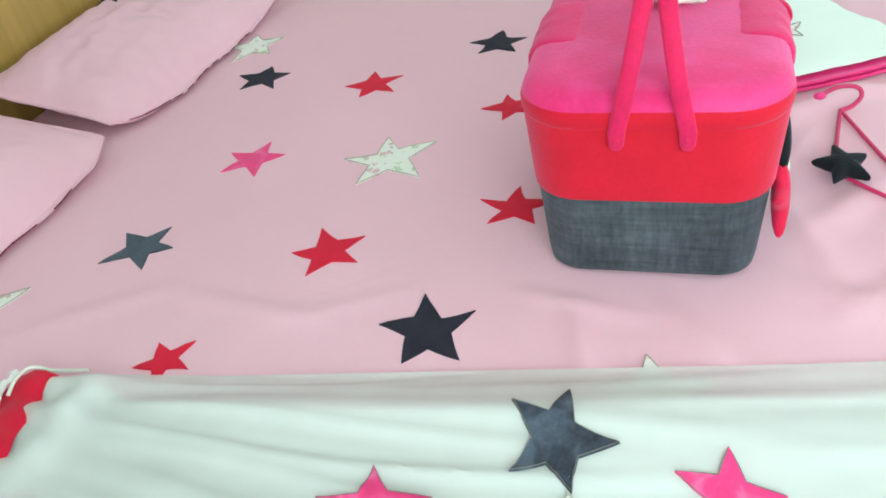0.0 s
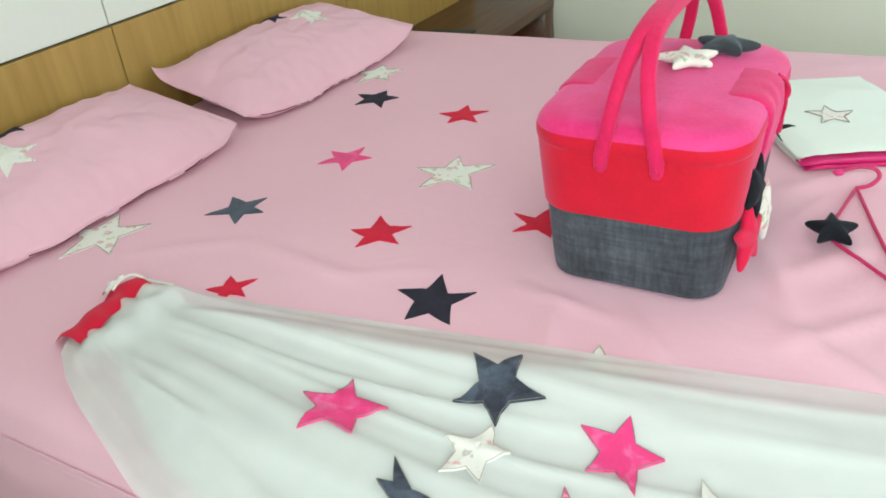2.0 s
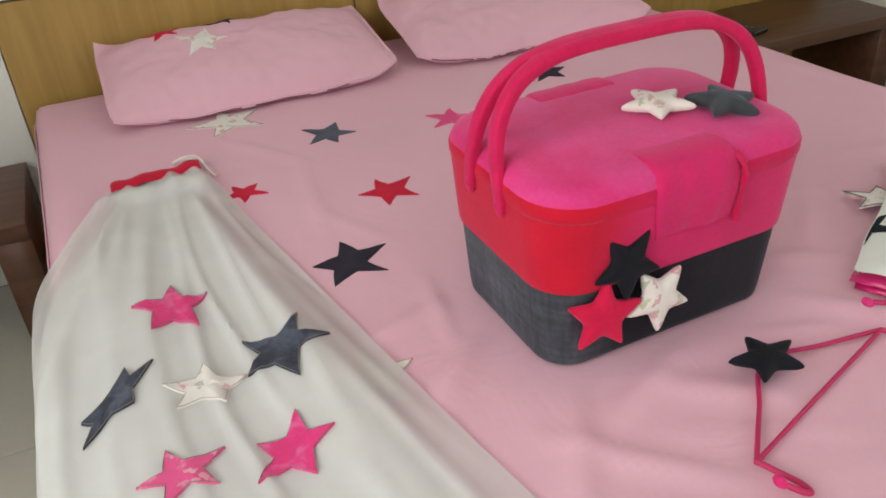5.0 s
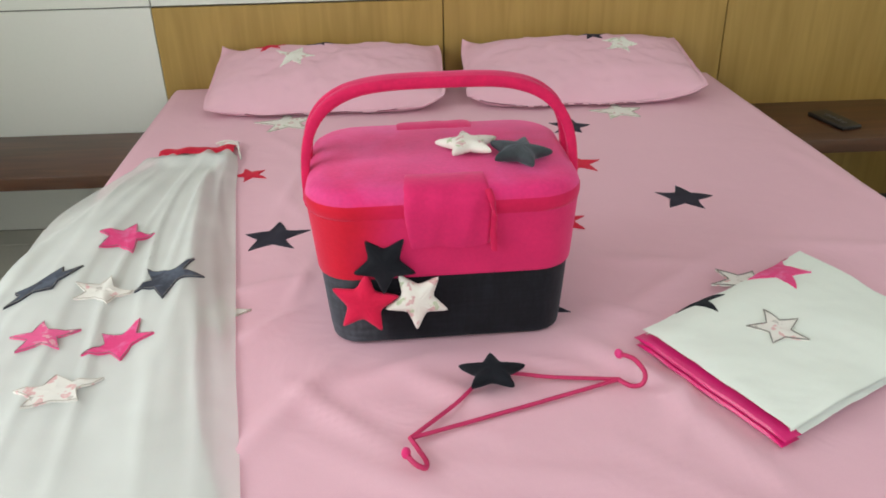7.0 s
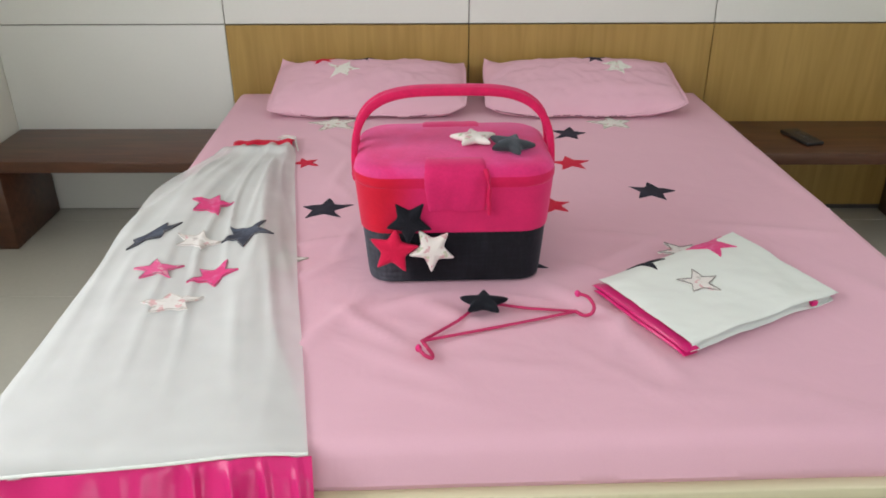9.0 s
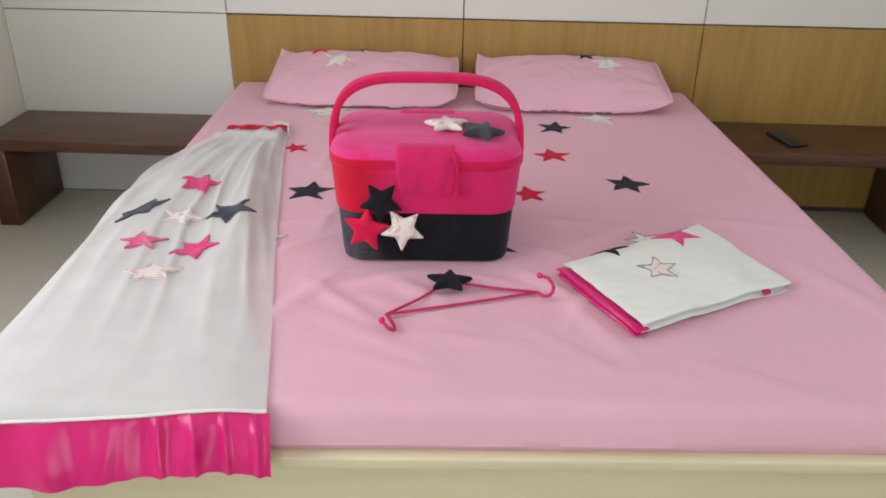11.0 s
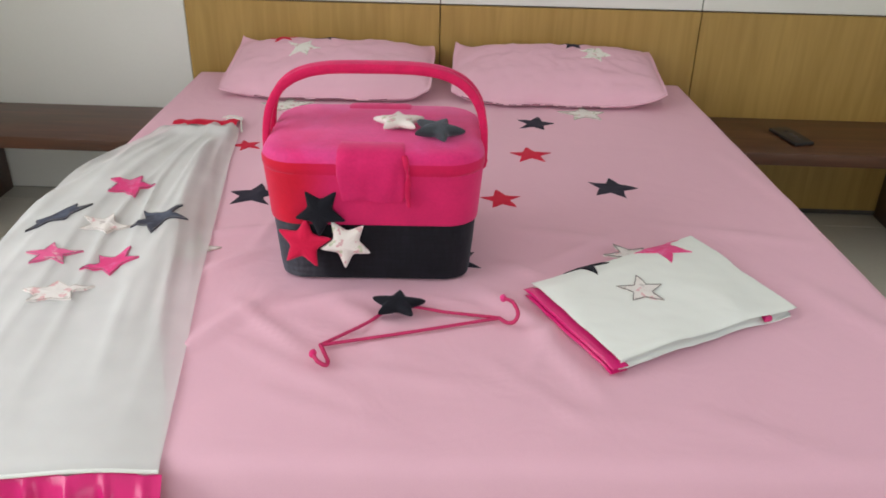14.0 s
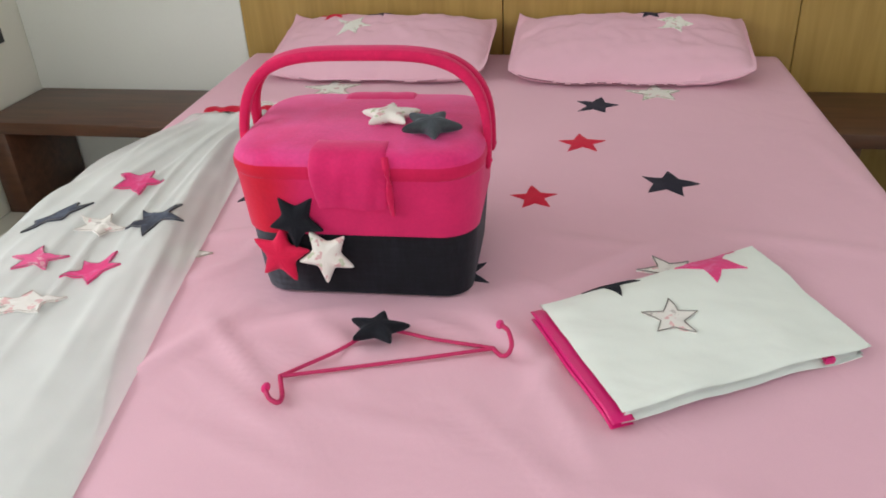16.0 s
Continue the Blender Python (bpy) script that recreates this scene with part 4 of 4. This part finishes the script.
handle = part("handle", handle_strip(1), M_HANDLE, basket, "arched pink handle of two straps that meet on top")
part("strap", handle_strip(-1), M_HANDLE, handle)
for sx in (-1, 1):
    for sy in (-1, 1):
        bm = bmesh.new()
        bmesh.ops.create_uvsphere(bm, u_segments=12, v_segments=8, radius=0.007)
        for v in bm.verts:
            v.co = Vector((v.co.x * 1.4, v.co.y, v.co.z * 1.2)) + Vector((sx * 0.2055, -0.003 + sy * 0.038, 0.216))
        part("pivot", bm, M_HANDLE, handle)


def sewn_star(m, R, turn, depth, mat, label, seed, parent):
    ob = part("padded_star", padded_star(R, turn, depth, seed), mat, parent, label)
    ob.matrix_parent_inverse = Matrix()
    ob.matrix_basis = m
    return ob


sewn_star(pose(0.0435, -0.017, TOP_Z + 0.016, 0, 0, 0), 0.054, 95, 0.010, M_FLORAL, "white floral padded star", 1, basket)
sewn_star(pose(0.119, -0.058, TOP_Z + 0.015, 3, 4, 0), 0.054, 70, 0.012, M_GREYV, "slate grey padded star", 2, basket)
sewn_star(pose(-0.095, -0.152, 0.153, 84, 0, -3), 0.052, 124, 0.010, M_CHAR, "charcoal padded star", 3, basket)
sewn_star(pose(-0.128, -0.154, 0.090, 84, 0, -8), 0.056, 84, 0.011, M_REDPAD, "red padded star", 4, basket)
sewn_star(pose(-0.048, -0.159, 0.093, 84, 0, -2), 0.052, 122, 0.011, M_FLORAL, "white floral padded star", 5, basket)

# ---- the wire hanger ----
hanger = thing("wire_hanger", pose(0, 0, BED + 0.001), "pink bound wire hanger with a padded black star on the sheet", "hanger")
WZ = 0.008
frame_pts = curve_points([(-0.121, 0.262, WZ), (-0.06, 0.325, WZ), (0.0, 0.385, WZ + 0.004), (0.09, 0.378, WZ), (0.180, 0.367, WZ)], 8)
part("shoulder_wire", tube(frame_pts, 0.0030, 8), M_WIRE, hanger)
part("cross_wire", tube(curve_points([(-0.124, 0.260, WZ), (0.03, 0.315, WZ - 0.002), (0.180, 0.366, WZ)], 8), 0.0030, 8), M_WIRE, hanger)
part("hook", tube(curve_points([(0.180, 0.367, WZ), (0.194, 0.348, WZ + 0.002), (0.206, 0.336, WZ + 0.014), (0.211, 0.345, WZ + 0.026), (0.203, 0.372, WZ + 0.030), (0.190, 0.394, WZ + 0.024)]), 0.0036, 8), M_WIRE, hanger)
part("hook", tube(curve_points([(-0.122, 0.262, WZ), (-0.112, 0.240, WZ), (-0.102, 0.217, WZ), (-0.103, 0.202, WZ + 0.002), (-0.115, 0.203, WZ + 0.008), (-0.126, 0.218, WZ + 0.010)]), 0.0036, 8), M_WIRE, hanger)
for x, y, z in ((0.187, 0.399, WZ + 0.022), (-0.127, 0.222, WZ + 0.010)):
    bm = bmesh.new()
    bmesh.ops.create_icosphere(bm, subdivisions=2, radius=0.0065)
    for v in bm.verts:
        v.co = Vector((v.co.x + x, v.co.y * 1.5 + y, v.co.z + z))
    part("tip", bm, M_PINK, hanger, "pink padded hook tip")
sewn_star(pose(-0.002, 0.379, 0.022, 3, 0, 0) @ Matrix.Diagonal((1.0, 0.80, 0.85, 1)), 0.054, 88, 0.014, M_CHAR, "black padded star", 6, hanger)

# ---- the folded cloth ----
folded = thing("folded_cover", pose(0, 0, BED + 0.001), "folded white cotton cover with star appliques and magenta satin edge", "folded cloth")
FA, FB, FC, FD = Vector((0.236, 0.470)), Vector((0.600, 0.715)), Vector((0.728, 0.430)), Vector((0.366, 0.222))


def fold_plan(u, v):
    """u from the satin edge (0) to the far edge (1), v from near (0) to back (1)."""
    v = v * (1 - 0.04 * math.exp(-((u - 0.56) / 0.24) ** 2)) + 0.012 * math.sin(math.pi * u) * (1 - v) * noise.noise(Vector((u * 4, 1, 2)))
    q = FD.lerp(FC, u).lerp(FA.lerp(FB, u), v)
    return q + 0.004 * Vector((noise.noise(Vector((v * 3.5, u * 2, 3))), noise.noise(Vector((u * 4.5, v * 2, 8)))))


def fold_top(u, v):
    return 0.028 + 0.003 * noise.noise(Vector((u * 5, v * 5, 9))) + 0.0012 * noise.noise(Vector((u * 14 + 6 * v, v * 9, 4))) - 0.014 * smoothstep(0.6, 1.0, u) * (1 - 0.5 * v) - 0.004 * smoothstep(0.85, 1, v) + 0.0015 * math.sin(u * 9 + v * 3)


def cloth_layer(top, z_off, u0, u1, v0, v1, thick, n=28):
    bm = bmesh.new()
    tops, lows = [], []
    for j in range(n + 1):
        rt, rl = [], []
        for i in range(n + 1):
            u, v = u0 + (u1 - u0) * i / n, v0 + (v1 - v0) * j / n
            q = fold_plan(u, v)
            e = min(i, n - i, j, n - j) / n
            rnd = 0.5 * thick * (1 - min(1, e / 0.06)) ** 2
            z = top(u, v) + z_off
            rt.append(bm.verts.new((q.x, q.y, z - rnd)))
            rl.append(bm.verts.new((q.x, q.y, max(0.0005, z - thick + rnd))))
        tops.append(rt)
        lows.append(rl)
    for g in (tops, lows):
        for j in range(n):
            for i in range(n):
                bm.faces.new((g[j][i], g[j][i + 1], g[j + 1][i + 1], g[j + 1][i]))
    rim = [(0, i) for i in range(n)] + [(j, n) for j in range(n)] + [(n, i) for i in range(n, 0, -1)] + [(j, 0) for j in range(n, 0, -1)]
    for k in range(len(rim)):
        p, q = rim[k], rim[(k + 1) % len(rim)]
        bm.faces.new((tops[p[0]][p[1]], tops[q[0]][q[1]], lows[q[0]][q[1]], lows[p[0]][p[1]]))
    return bm


part("lower_layer", cloth_layer(fold_top, -0.0145, 0.012, 0.965, 0.0, 0.985, 0.012), M_COTTON, folded)
part("middle_layer", cloth_layer(lambda u, v: fold_top(u, v) - 0.002 * smoothstep(0.3, 0.9, u) * (1 - v), -0.0075, 0.02, 0.975, 0.014, 0.985, 0.0065), M_COTTON, folded)
part("top_layer", cloth_layer(lambda u, v: fold_top(u, v) + 0.0015 * math.sin(8 * u) * (1 - smoothstep(0, 0.12, v)), 0.0, 0.012, 1.0, 0.004, 1.0, 0.0055, 40), M_COTTON, folded)
part("satin_edge", cloth_layer(fold_top, -0.009, -0.028, 0.05, -0.02, 1.0, 0.007, 16), M_SATIN, folded, "magenta satin edge")
part("satin_edge", cloth_layer(fold_top, -0.018, -0.032, 0.05, -0.015, 0.97, 0.007, 16), M_SATIN, folded, "magenta satin edge")
part("satin_tab", cloth_layer(fold_top, -0.0055, 0.795, 0.84, -0.004, 0.03, 0.010, 12), M_SATIN, folded, "magenta satin tab")


def fold_place(x, y):
    """On top of the folded cover, for a plan spot."""
    d1, d2 = FC - FD, FA - FD
    p = Vector((x, y)) - FD
    det = d1.x * d2.y - d1.y * d2.x
    u, v = (p.x * d2.y - p.y * d2.x) / det, (d1.x * p.y - d1.y * p.x) / det
    u, v = min(0.995, max(0, u)), min(0.992, max(0, v))
    q = fold_plan(u, v)
    return (q.x, q.y, fold_top(u, v) - 0.5 * 0.0055 * (1 - min(1, min(u, v, 1 - u, 1 - v) / 0.06)) ** 2)


star = part("star_applique", draped_star(0.443, 0.446, 0.049, 98, fold_place, 61, 0.002, 0.45), M_FLORALPINK, folded, "white floral star outlined in stitching")
rim_pts = [Vector(fold_place(0.443 + p.x * 0.98, 0.446 + p.y * 0.98)) + Vector((0, 0, 0.0025)) for p in warped_star(0.049, 98, 0.45, 61)]
part("stitching", tube(rim_pts + [rim_pts[0]], 0.0010, 5), M_SEAM, star)
part("star_applique", draped_star(0.518, 0.612, 0.066, -14, fold_place, 62, 0.002, 0.45), M_STARPINK, folded, "hot pink star")


def under_fold(x, y):
    """On the lower layer where it slips out behind the fold."""
    return (x, y, 0.016 - 0.10 * max(0, y - 0.60))


peek = part("star_applique", draped_star(0.452, 0.612, 0.056, 50, under_fold, 63, 0.002, 0.42), M_FLORALPINK, folded, "blush floral star showing behind the fold")
part("stitching", star_stitching(0.452, 0.612, 0.056, 50, under_fold, 63, 0.0028, 0.42, r=0.001), M_SEAM, peek)
part("star_applique", draped_star(0.345, 0.540, 0.050, -60, fold_place, 64, 0.002, 0.42), M_CHAR, folded, "black star at the fold")

# ---- floor tiles, last ----
TILE = 0.60
for i in range(-3, 4):
    for j in range(-5, 4):
        cx, cy = i * TILE - 0.25, j * TILE + 0.39
        x0, x1 = max(cx - TILE / 2 + 0.0015, XL), min(cx + TILE / 2 - 0.0015, XR)
        y0, y1 = max(cy - TILE / 2 + 0.0015, YS), min(cy + TILE / 2 - 0.0015, YN)
        if x1 - x0 < 0.02 or y1 - y0 < 0.02:
            continue
        part("tile", box(x0, x1, y0, y1, -0.004, 0.0, 0.001, 1), M_TILE, floor, smooth=False)
